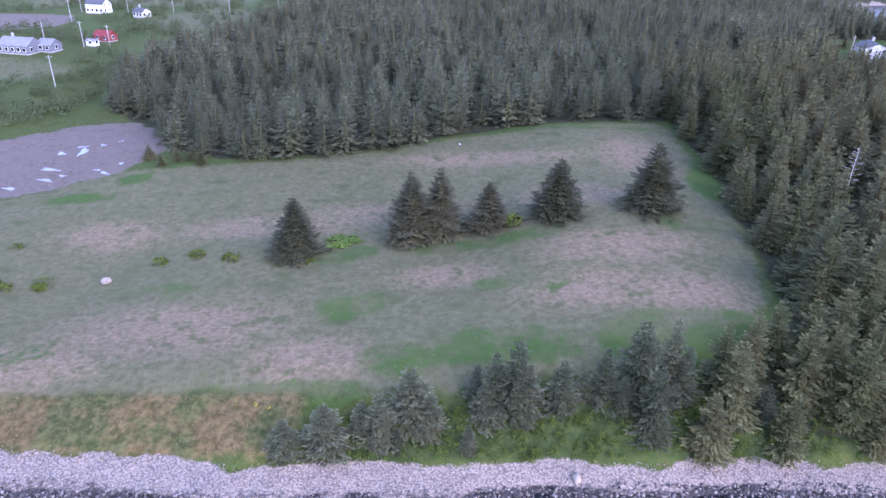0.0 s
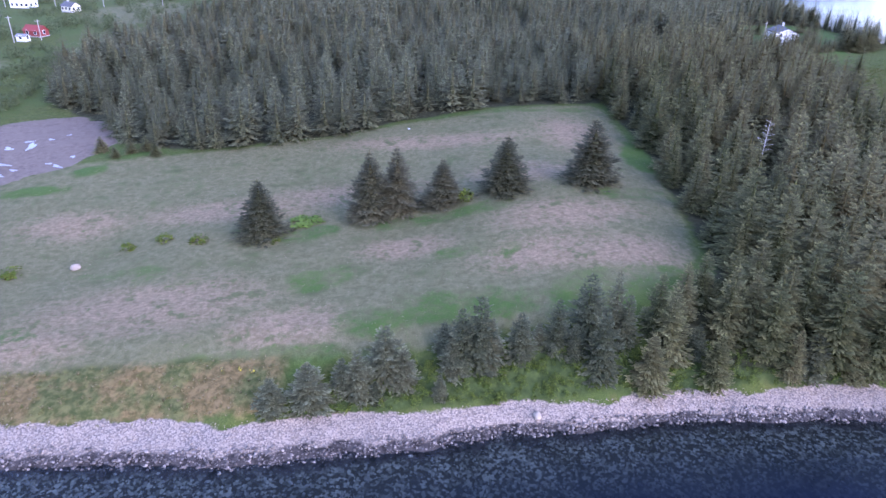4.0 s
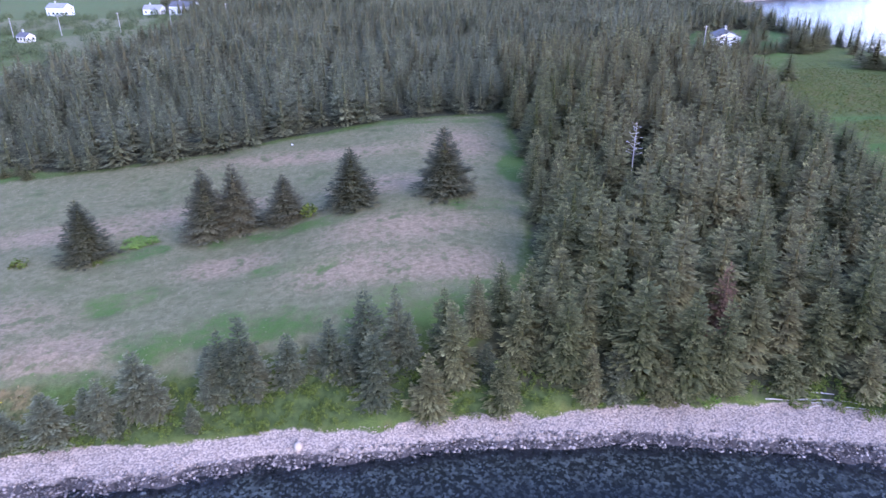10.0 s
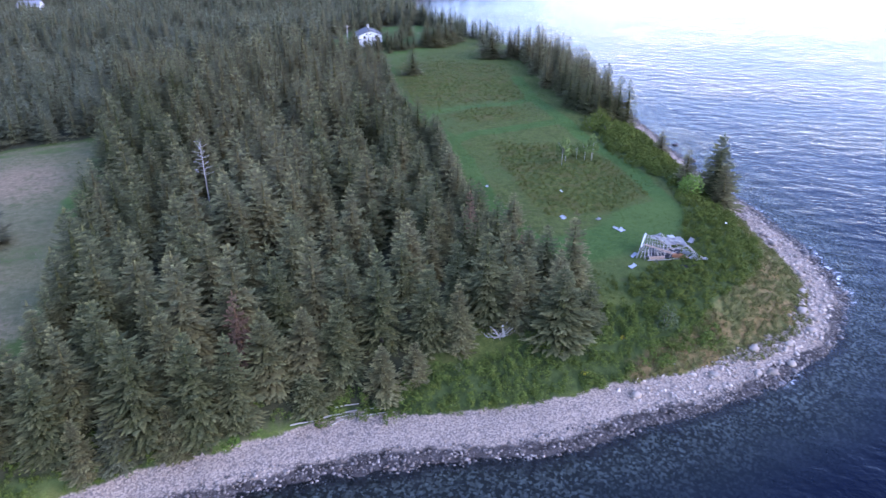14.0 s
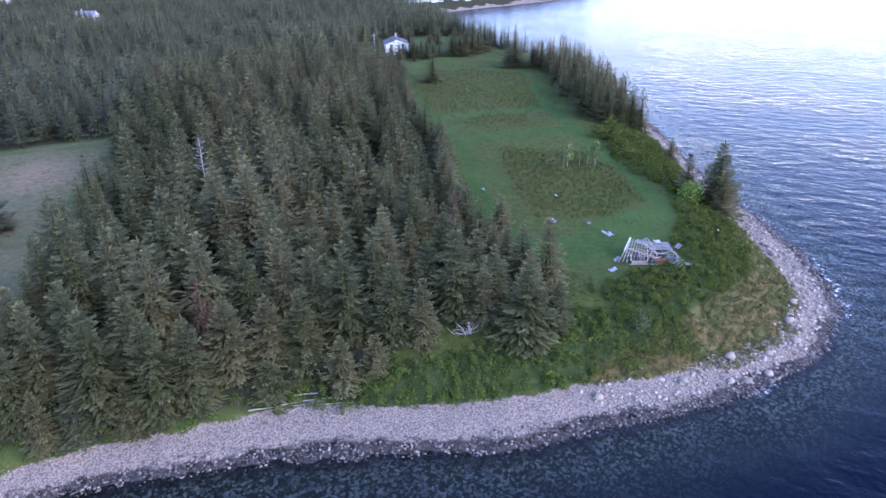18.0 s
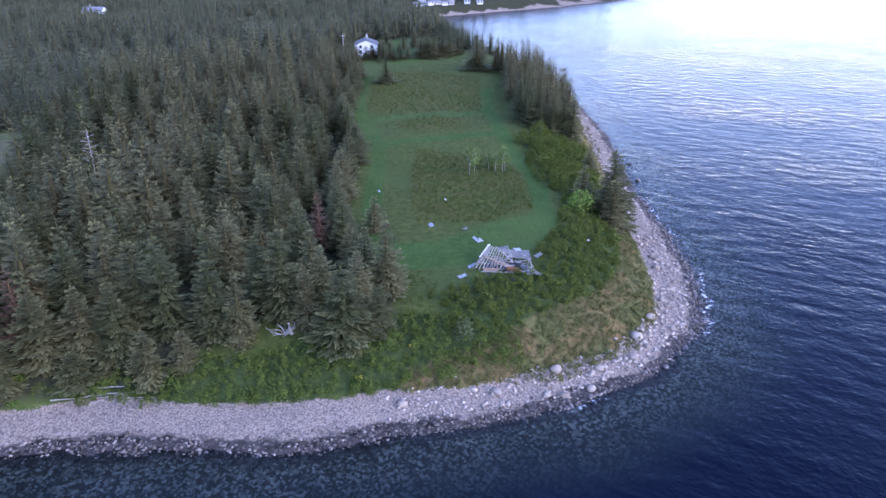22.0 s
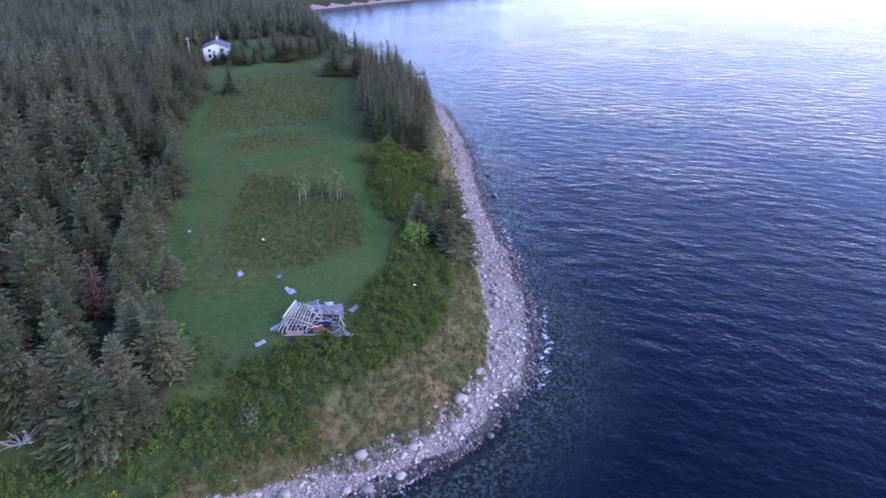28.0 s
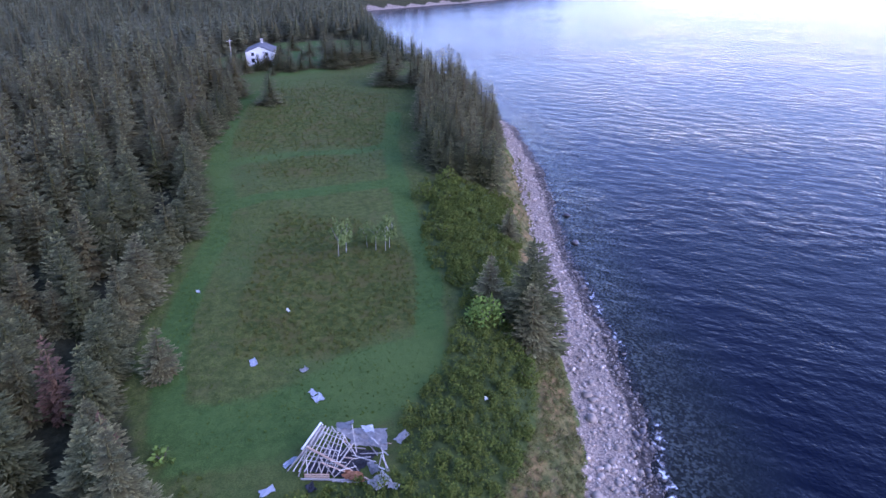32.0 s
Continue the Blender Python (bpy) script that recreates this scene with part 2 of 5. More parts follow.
    dry = mixer(nt, maths(nt, "MULTIPLY", ramp(nt, tiny.outputs[0], 0.42, 0.6), 0.5), dry, (0.15, 0.125, 0.07))
    olive = mixer(nt, ramp(nt, fine.outputs[0], 0.3, 0.7), (0.118, 0.116, 0.05), (0.205, 0.186, 0.096))
    olive = mixer(nt, maths(nt, "MULTIPLY", ramp(nt, tiny.outputs[0], 0.42, 0.6), 0.45), olive, (0.095, 0.095, 0.042))
    field_green = mixer(nt, ramp(nt, fine.outputs[0], 0.3, 0.7), (0.05, 0.075, 0.024), (0.10, 0.122, 0.042))
    tan = maths(nt, "ADD", s3.outputs[0], maths(nt, "MULTIPLY", maths(nt, "SUBTRACT", clump.outputs[0], 0.5), 1.7))
    tan = maths(nt, "ADD", tan, maths(nt, "MULTIPLY", maths(nt, "SUBTRACT", mid.outputs[0], 0.5), 1.2))
    field = mixer(nt, ramp(nt, tan, 0.25, 0.85), olive, dry)
    patch = maths(nt, "ADD", maths(nt, "MULTIPLY", mid.outputs[0], 0.45), maths(nt, "MULTIPLY", clump.outputs[0], 0.55))
    field = mixer(nt, maths(nt, "MULTIPLY", ramp(nt, patch, 0.50, 0.63), 0.85), field, field_green)
    floor = mixer(nt, ramp(nt, fine.outputs[0], 0.3, 0.7), (0.026, 0.03, 0.014), (0.062, 0.062, 0.03))
    lot = mixer(nt, ramp(nt, fine.outputs[0], 0.3, 0.7), (0.14, 0.108, 0.085), (0.225, 0.176, 0.14))
    lot = mixer(nt, ramp(nt, mid.outputs[0], 0.4, 0.65), lot, (0.19, 0.15, 0.12))
    bank = mixer(nt, ramp(nt, fine.outputs[0], 0.35, 0.65), (0.10, 0.078, 0.028), (0.215, 0.152, 0.066))
    bank = mixer(nt, ramp(nt, mid.outputs[0], 0.41, 0.58), bank, mixer(nt, ramp(nt, fine.outputs[0], 0.35, 0.65), (0.055, 0.068, 0.02), (0.14, 0.135, 0.048)))
    heath = mixer(nt, ramp(nt, fine.outputs[0], 0.35, 0.65), (0.044, 0.060, 0.010), (0.115, 0.128, 0.026))
    heath = mixer(nt, ramp(nt, tiny.outputs[0], 0.48, 0.62), heath, (0.042, 0.062, 0.012))
    heath = mixer(nt, maths(nt, "MULTIPLY", ramp(nt, noise_of(nt, 0.35, 4, 0.7).outputs[0], 0.46, 0.62), 0.65), heath, (0.108, 0.092, 0.028))
    vor = noise_of(nt, 5.5, kind="ShaderNodeTexVoronoi")
    vor2 = noise_of(nt, 2.2, kind="ShaderNodeTexVoronoi")
    sep = nt.nodes.new("ShaderNodeSeparateColor")
    nt.links.new(vor.outputs["Color"], sep.inputs[0])
    pebble = mixer(nt, sep.outputs[0], (0.25, 0.20, 0.155), (0.43, 0.35, 0.275))
    pebble = mixer(nt, ramp(nt, vor.outputs["Distance"], 0.45, 0.75), pebble, (0.16, 0.135, 0.12))
    col = mixer(nt, edge(s1.outputs[2]), green, field)
    col = mixer(nt, edge(s2.outputs[2], 0.6), col, heath)
    col = mixer(nt, edge(a1.outputs["Alpha"], 0.4), col, mown)
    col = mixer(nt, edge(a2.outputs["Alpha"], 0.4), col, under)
    col = mixer(nt, edge(s2.outputs[0]), col, floor)
    col = mixer(nt, edge(s1.outputs[1]), col, bank)
    col = mixer(nt, edge(s2.outputs[1], 0.15), col, lot)
    col = mixer(nt, edge(s1.outputs[0], 0.15), col, pebble)
    # Weed and wet stone along and below the tide line.
    wet = nt.nodes.new("ShaderNodeSeparateXYZ")
    nt.links.new(nt.nodes.new("ShaderNodeNewGeometry").outputs["Position"], wet.inputs[0])
    level = maths(nt, "ADD", wet.outputs[2], maths(nt, "MULTIPLY", maths(nt, "SUBTRACT", mid.outputs[0], 0.5), 0.5))
    weed = mixer(nt, ramp(nt, fine.outputs[0], 0.35, 0.6), (0.022, 0.02, 0.018), (0.075, 0.065, 0.06))
    weed = mixer(nt, maths(nt, "MULTIPLY", ramp(nt, vor2.outputs["Distance"], 0.35, 0.1), 0.5), weed, (0.20, 0.19, 0.18))
    low = ramp(nt, level, 0.5, 0.36)
    col = mixer(nt, low, col, weed)
    vor3 = noise_of(nt, 3.6, kind="ShaderNodeTexVoronoi")
    sep2 = nt.nodes.new("ShaderNodeSeparateColor")
    nt.links.new(vor3.outputs["Color"], sep2.inputs[0])
    bed = mixer(nt, ramp(nt, sep2.outputs[0], 0.35, 1.0), (0.05, 0.047, 0.036), (0.38, 0.37, 0.30))
    bed = mixer(nt, maths(nt, "MULTIPLY", ramp(nt, noise_of(nt, 0.35, 5, 0.7).outputs[0], 0.4, 0.62), 0.45), bed, (0.05, 0.048, 0.034))
    col = mixer(nt, ramp(nt, level, -0.1, -0.4), col, bed)
    nt.links.new(col, b.inputs["Base Color"])
    b.inputs["Roughness"].default_value = 0.95
    b.inputs["Specular IOR Level"].default_value = 0.15
    h = maths(nt, "ADD", maths(nt, "MULTIPLY", tiny.outputs[0], 0.35), fine.outputs[0])
    bump(nt, b, h, 0.6, 0.25)
    return m


M["ground"] = ground_material()


def water_material():
    """Sea: the surface mirrors the sky by Fresnel; under it the water's own blue, clear where it is shallow."""
    m = bpy.data.materials.new("sea_water")
    m.use_nodes = True
    nt = m.node_tree
    nt.nodes.remove(nt.nodes["Principled BSDF"])
    out = nt.nodes["Material Output"]
    dep = nt.nodes.new("ShaderNodeAttribute")
    dep.attribute_name = "depth"
    pos = nt.nodes.new("ShaderNodeNewGeometry").outputs["Position"]
    swell = nt.nodes.new("ShaderNodeMapping")
    nt.links.new(pos, swell.inputs[0])
    swell.vector_type = "TEXTURE"
    swell.inputs["Rotation"].default_value, swell.inputs["Scale"].default_value = (0, 0, radians(-48)), (1.6, 1.0, 1.0)
    w1, w2, w3 = noise_of(nt, 0.30, 3, 0.5, swell.outputs[0]), noise_of(nt, 1.25, 3, 0.6), noise_of(nt, 0.02, 2, 0.5)
    h = maths(nt, "ADD", w1.outputs[0], maths(nt, "MULTIPLY", w2.outputs[0], 0.28))
    calm = ramp(nt, w3.outputs[0], 0.3, 0.7)
    bay = nt.nodes.new("ShaderNodeSeparateXYZ")
    nt.links.new(pos, bay.inputs[0])
    lee = maths(nt, "SUBTRACT", 1.0, maths(nt, "MULTIPLY", ramp(nt, bay.outputs[1], 180, 460), 0.35))
    h = maths(nt, "MULTIPLY", h, maths(nt, "MULTIPLY", lee, maths(nt, "ADD", 0.65, maths(nt, "MULTIPLY", calm, 0.5))))
    bm_node = nt.nodes.new("ShaderNodeBump")
    bm_node.inputs["Strength"].default_value, bm_node.inputs["Distance"].default_value = 1.0, 0.39
    nt.links.new(h, bm_node.inputs["Height"])
    body = nt.nodes.new("ShaderNodeBsdfDiffuse")
    shallow = ramp(nt, dep.outputs["Fac"], 0.0, 3.0)
    nt.links.new(mixer(nt, shallow, (0.020, 0.032, 0.034), (0.001, 0.003, 0.012)), body.inputs["Color"])
    clear = nt.nodes.new("ShaderNodeBsdfTransparent")
    clear.inputs[0].default_value = (0.74, 0.80, 0.79, 1)
    under = nt.nodes.new("ShaderNodeMixShader")
    nt.links.new(ramp(nt, dep.outputs["Fac"], -0.1, 2.8), under.inputs[0])
    nt.links.new(clear.outputs[0], under.inputs[1])
    nt.links.new(body.outputs[0], under.inputs[2])
    gloss = nt.nodes.new("ShaderNodeBsdfGlossy")
    gloss.inputs["Color"].default_value = (0.86, 0.89, 0.95, 1)
    gloss.inputs["Roughness"].default_value = 0.12
    fres = nt.nodes.new("ShaderNodeFresnel")
    fres.inputs["IOR"].default_value = 1.22
    for n in (gloss, fres, body):
        nt.links.new(bm_node.outputs[0], n.inputs["Normal"])
    top = nt.nodes.new("ShaderNodeMixShader")
    nt.links.new(fres.outputs[0], top.inputs[0])
    nt.links.new(under.outputs[0], top.inputs[1])
    nt.links.new(gloss.outputs[0], top.inputs[2])
    # Foam where the swell breaks on the stones.
    foam = nt.nodes.new("ShaderNodeBsdfDiffuse")
    foam.inputs[0].default_value = (0.75, 0.78, 0.82, 1)
    fa = nt.nodes.new("ShaderNodeAttribute")
    fa.attribute_name = "foam"
    fn = noise_of(nt, 1.6, 5, 0.7)
    fm = maths(nt, "MULTIPLY", ramp(nt, maths(nt, "ADD", maths(nt, "MULTIPLY", fa.outputs["Fac"], 0.36), maths(nt, "MULTIPLY", fn.outputs[0], 0.7)), 0.64, 0.76), ramp(nt, fa.outputs["Fac"], 0.02, 0.3))
    last = nt.nodes.new("ShaderNodeMixShader")
    nt.links.new(fm, last.inputs[0])
    nt.links.new(top.outputs[0], last.inputs[1])
    nt.links.new(foam.outputs[0], last.inputs[2])
    nt.links.new(last.outputs[0], out.inputs[0])
    return m


M["water"] = water_material()

# ---- the lie of the land ----
# The water's edge, with the width of the stony beach behind it.
COAST = [
    (-900, -60, 5), (-300, 30, 5), (-120, 42, 4.6), (-60, 43.2, 4.6), (-36, 42.6, 4.6), (-17.5, 41.0, 4.6), (-2, 41.8, 4.4), (11, 43.0, 3.4),
    (25, 43.6, 3.0), (36, 43.8, 3.3), (46, 43.0, 3.6), (57, 41.4, 5.0), (66, 39.4, 6.2), (72, 37.4, 6.2), (80, 33.8, 6.0), (90, 31.6, 5.8),
    (102, 30.2, 5.4), (115, 29.6, 4.6), (127, 31.6, 4.6), (138, 36.8, 6.2), (145, 44.5, 7.2), (148.6, 51, 7.6), (152.4, 59.5, 7.6), (156, 70, 6.4),
    (161, 83.5, 5.6), (168.5, 101, 5.6), (182.5, 132, 5.6), (193, 164, 5.6), (197, 190, 5), (194, 225, 5), (203, 285, 5), (216, 350, 5),
    (226, 420, 5), (246, 470, 5), (300, 492, 5), (370, 522, 5), (480, 590, 5), (700, 800, 5), (1300, 1500, 5),
]
LAND = [(x, y) for x, y, w in COAST] + [(1300, 4000), (-3500, 4000), (-3500, -60)]
# Heights of the grassland at known spots.
SPOTS = [
    (-45, 79, 2.2), (-19, 82, 4.9), (-14, 87, 5.2), (32, 87, 10.3), (5, 125, 8), (112, 68, 6.4), (90, 60, 5), (117, 75, 7.2), (126, 82, 7.8), (150, 165, 11.5),
    (134, 203, 12.5), (30, 130, 10.5), (60, 85, 8.5), (80, 150, 11.5), (-90, 100, 2), (-60, 160, 4), (0, 200, 8), (60, 260, 10), (140, 120, 9.5),
]


def inside(poly, x, y):
    x, y = np.asarray(x, float), np.asarray(y, float)
    odd = np.zeros(x.shape, bool)
    for (ax, ay), (bx, by) in zip(poly, poly[1:] + poly[:1]):
        cross = (ay > y) != (by > y)
        odd ^= cross & (x < (bx - ax) * (y - ay) / ((by - ay) or 1e-9) + ax)
    return odd


def from_line(line, x, y):
    """The distance to a line of points, and the third value there."""
    best, val = np.full(np.shape(x), 1e9), np.zeros(np.shape(x))
    for (ax, ay, aw), (bx, by, bw) in zip(line, line[1:]):
        dx, dy = bx - ax, by - ay
        u = np.clip(((x - ax) * dx + (y - ay) * dy) / (dx * dx + dy * dy), 0, 1)
        d = np.hypot(x - ax - u * dx, y - ay - u * dy)
        near = d < best
        best, val = np.where(near, d, best), np.where(near, aw + u * (bw - aw), val)
    return best, val


def wave(x, y, k, ph):
    return np.sin(x * k + ph) * np.sin(y * k * 0.83 + ph * 1.7) + 0.5 * np.sin((x + y) * k * 1.9 + ph * 2.3) * np.sin((x - y) * k * 1.7 + ph)


def shore(x, y):
    d, w = from_line(COAST, x, y)
    d = np.where(inside(LAND, x, y), d, -d)
    d = d + 0.55 * wave(x, y, 0.33, 1.0) + 0.25 * wave(x, y, 1.1, 2.0)
    return d, w


def height(x, y):
    """Height of the ground, for arrays or single values."""
    x, y = np.asarray(x, float), np.asarray(y, float)
    d, w = shore(x, y)
    s, t = np.zeros(x.shape), np.zeros(x.shape)
    for a, b, h in SPOTS:
        k = 1 / ((x - a) ** 2 + (y - b) ** 2 + 150) ** 1.5
        s, t = s + k * h, t + k
    top = s / t + 0.12 * wave(x, y, 0.25, 0.4)
    u = np.clip((d - w) / 13.0, 0, 1)
    rise = 1 - (1 - u) ** 1.8
    z = np.where(d < w, 1.35 * np.clip(d / w, 0, 1) ** 0.8, 1.35 + (top - 1.35) * rise)
    z = np.where(d < 0, -0.17 * np.maximum(-d, 0) ** 1.05, z)
    z = z + np.where((d > -6) & (d < w + 1), 0.06 * wave(x, y, 2.1, 0.7), 0)
    return np.maximum(z, -9.0)


def at(x, y):
    return float(height(x, y))


FIELD = [(-140, 53.5), (-60, 53), (-20, 52), (5, 53), (25, 56), (38, 62), (41, 68), (44, 80), (47, 96), (48.5, 118), (50, 134), (48, 139), (28, 136.5), (6, 131.5), (-8, 124), (-24, 122), (-44, 121), (-60, 119), (-78, 105), (-140, 90)]
WOOD_A = [(30, 50), (44, 48), (58, 47), (66, 47), (72, 45.5), (80, 47), (88, 51), (93, 45), (100, 45), (102, 54), (100.5, 68), (102, 80), (106, 92), (111, 106), (110.5, 128), (117, 147), (124, 167), (126, 181), (121, 198), (60, 200), (52, 141), (51, 127), (49.5, 103), (44.5, 80), (42, 63), (36, 56)]
WOOD_B = [(52, 141), (28, 138.5), (5, 133.5), (-8, 125), (-24, 123), (-42, 124), (-54, 131), (-66, 148), (-82, 165), (-95, 212), (-84, 245), (-72, 272), (-64, 345), (-110, 440), (-100, 620), (150, 620), (216, 540), (208, 350), (196, 290), (182, 262), (150, 262), (134, 236), (122, 222), (119, 200), (60, 200)]
MEADOW = [(102, 55), (100.5, 68), (102, 80), (108, 95), (113, 108), (112, 128), (119, 147), (126, 167), (131, 182), (145, 188), (160, 186), (163, 162), (153, 132), (146, 112), (141, 95), (136, 75), (133, 58), (125, 56), (110, 56)]
HEATH_1 = [(110.5, 69), (113.5, 82), (117, 94), (122, 104), (131, 98), (135.5, 87), (133.5, 77), (130, 68), (121.8, 66.2)]
HEATH_2 = [(122, 118), (121.5, 124), (130, 126.5), (138, 122.5), (135.5, 114.5), (128, 115)]
HEATH_3 = [(119, 138), (122, 132), (134, 129.5), (145, 128), (151, 142), (153, 149), (158, 162), (146, 174), (134, 178), (128, 166), (123, 151)]
LOT_2 = [(-200, 262), (-157, 272), (-150, 284), (-156, 304), (-172, 318), (-210, 300)]
GREENS = [(-63, 106, 9, 2.4, 0.75), (-55, 114, 4, 3.5, 0.7), (-49, 122, 5, 2.5, 0.6), (47, 104, 3.6, 11, 0.85), (-39, 75.4, 6.5, 2, 0.5), (-30, 71.5, 6, 2.2, 0.42), (-9, 69, 5.5, 3.2, 0.48), (-2.4, 57.5, 6, 3.4, 0.5), (9, 59, 13, 4, 0.52), (-14.5, 52.5, 13, 2.2, 0.5), (-50, 60, 9, 2, 0.4), (28, 60, 12, 4.5, 0.48), (6, 84.5, 18, 2.4, 0.5), (-13, 82.5, 7, 2.4, 0.48), (18, 134.5, 30, 2.4, 0.5), (12, 72, 7, 2.5, 0.45), (38, 86, 6, 3, 0.42)]
TANS = [(-31, 65, 17, 8), (-13, 58, 9, 5), (20, 69, 11, 5.5), (31, 67, 9, 6), (26, 79, 13, 6), (-26, 93, 16, 5), (-6, 97, 16, 5), (24, 98, 12, 6), (2, 76, 8, 4), (-45, 58, 12, 5), (10, 118, 22, 5), (38, 118, 8, 12), (-50, 92, 10, 6)]
LOT = [(-93, 138), (-82, 147), (-71, 152), (-62, 147), (-55, 131), (-60, 118), (-75, 108), (-110, 104), (-125, 125)]
FAR_FIELDS = [[(-104, 262), (-80, 282), (-72, 335), (-112, 345), (-128, 300)], [(-190, 178), (-112, 188), (-102, 206), (-134, 222), (-200, 226)], [(-200, 330), (-90, 350), (-95, 396), (-210, 400)]]
YARD = [(135, 190), (150, 193), (166, 205), (170, 230), (180, 258), (150, 262), (128, 240)]
BANK = [(-140, 44), (-60, 47), (-14, 46), (-12, 53), (-60, 54), (-140, 54)]
BANK_E = [(98, 36), (108, 34), (118, 32.8), (128, 35.5), (135, 41.5), (140, 50), (144, 60), (150, 74), (147, 75), (141, 61), (136, 52), (131, 46.5), (125, 43), (118, 41), (110, 38.4), (100, 38)]
BANK_N = [(150, 74), (156, 86), (162, 98), (170, 114), (179, 134), (173, 132), (164, 114), (156, 99), (151, 88), (147.5, 75)]
LAWN = [(103, 55), (105, 64), (112, 62), (122, 66), (129, 66), (132, 60), (124, 55), (112, 53.5)]
PATHS = [[(129, 176), (124, 164), (119, 146), (115.5, 128), (115, 112), (112, 98), (108, 86), (105, 74), (104, 60)], [(129, 62), (136, 80), (140.5, 104), (147, 128), (154, 146)], [(115, 126), (120, 128), (130, 128), (140, 126), (147, 128)], [(113, 108), (120, 110), (130, 109), (141, 108)]]
THICKET_E = [(106.5, 48), (106, 41), (112, 39.0), (119, 41.0), (126, 43.2), (131, 46.6), (136, 52.8), (140.8, 61.5), (147, 76), (154.5, 90), (160.5, 103), (150, 106), (143, 94), (138.5, 80), (136, 70), (129, 59), (123.4, 54.5), (121.6, 48.4), (112, 48.4), (105.4, 47.4)]
THICKET_S = [(61, 47.2), (68, 44.7), (76, 41.3), (80, 40), (86, 38.4), (92, 37.4), (98, 36.3), (106, 35.6), (113, 35.4), (113.5, 39.5), (108, 42), (103, 45), (99, 45.5), (91, 44.4), (84, 44.2), (79, 46), (66, 48)]
ROUGH = [(100, 40), (107, 38.5), (107.5, 52), (105, 56), (103, 56), (101, 46)]
THICKET_W = [(-14, 45.9), (2, 46.3), (20, 46.8), (40, 47.2), (58, 46.6), (62, 48.5), (40, 51), (24, 52.5), (5, 52), (-8, 50)]
THICKET_N = [(137, 72), (143, 82), (150, 98), (146, 108), (141, 96), (136.5, 80)]


def spread(a, b, n):
    return [a + (b - a) * i / n for i in range(n)]


def soften(poly, x, y, reach):
    """1 inside the outline, 0 outside, with a slope over reach metres."""
    ring = [(*p, 0) for p in poly + poly[:1]]
    d, _ = from_line(ring, x, y)
    d = np.where(inside(poly, x, y), d, -d)
    return np.clip(0.5 + d / (2 * reach), 0, 1)


def tri_mesh(name, verts, tris, material, smooth=False):
    """A mesh straight from arrays of corners and triangles (or quads)."""
    verts, tris = np.asarray(verts, np.float32), np.asarray(tris, np.int32)
    me = bpy.data.meshes.new(name)
    tips, verts = (np.ascontiguousarray(verts[:, 3]) if verts.shape[1] == 4 else None), np.ascontiguousarray(verts[:, :3])
    k = tris.shape[1]
    me.vertices.add(len(verts))
    me.vertices.foreach_set("co", verts.ravel())
    me.loops.add(tris.size)
    me.loops.foreach_set("vertex_index", tris.ravel())
    me.polygons.add(len(tris))
    me.polygons.foreach_set("loop_start", np.arange(0, tris.size, k, dtype=np.int32))
    if smooth:
        me.polygons.foreach_set("use_smooth", np.ones(len(tris), bool))
    me.update(calc_edges=True)
    if tips is not None:
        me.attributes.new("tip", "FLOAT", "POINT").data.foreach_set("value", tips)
    me.materials.append(M[material])
    return me


def grid_faces(nx, ny):
    i = np.arange(nx * ny).reshape(nx, ny)
    return np.stack([i[:-1, :-1], i[1:, :-1], i[1:, 1:], i[:-1, 1:]], -1).reshape(-1, 4)


gx = np.array([-3500, -2500, -1700, -1200, -900, -650, -450, -320, -240, -190] + list(range(-160, -62, 6)) + list(np.arange(-60, 200, 1.0)) + list(range(200, 330, 6)) + [345, 370, 400, 440, 500, 600, 750, 950, 1300, 1800, 2600, 3800])
gy = np.array([-1500, -900, -500, -250, -120, -60, -20, 5, 15, 20] + list(np.arange(24, 62, 0.6)) + list(np.arange(62, 200, 1.3)) + list(range(202, 640, 7)) + [660, 720, 800, 900, 1050, 1300, 1600, 2000, 2600, 3300, 4000])
X, Y = np.meshgrid(gx, gy, indexing="ij")
fx, fy = X.ravel(), Y.ravel()
Z = height(fx, fy)
far_hill = np.clip((fy - 650) / 900, 0, 1) * 14
Z = np.where(Z > 1, Z + far_hill, Z)
ground = tagged(new("ground", tri_mesh("ground", np.stack([fx, fy, Z], -1), grid_faces(len(gx), len(gy)), "ground", True)), "grassy headland with a dry hayfield, green meadow and stony shore", "ground", kind="structure")
sd, sw = shore(fx, fy)
lotm = np.maximum(soften(LOT, fx, fy, 1.5), soften(LOT_2, fx, fy, 1.5))
za = np.zeros((len(fx), 4), np.float32)
zb = np.zeros((len(fx), 4), np.float32)
za[:, 3] = np.maximum(soften(LAWN, fx, fy, 2.0), soften(YARD, fx, fy, 3.0))
for line in PATHS:
    za[:, 3] = np.maximum(za[:, 3], np.clip(1.25 - from_line([(*p, 0) for p in line], fx, fy)[0] / 2.1, 0, 1))
for ex, ey, rx_, ry_, most in GREENS:
    za[:, 3] = np.maximum(za[:, 3], np.clip(1.3 - np.hypot((fx - ex) / rx_, (fy - ey) / ry_) + 0.25 * wave(fx, fy, 0.45, 0.8), 0, most))
zc = np.zeros((len(fx), 4), np.float32)
for ex, ey, rx_, ry_ in TANS:
    zc[:, 0] = np.maximum(zc[:, 0], np.clip(1.15 - 0.75 * np.hypot((fx - ex) / rx_, (fy - ey) / ry_), 0, 1))
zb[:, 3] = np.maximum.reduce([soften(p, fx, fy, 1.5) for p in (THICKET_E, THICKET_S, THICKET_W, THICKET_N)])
za[:, 0] = np.clip(0.5 - (sd - sw) / 2.0, 0, 1)
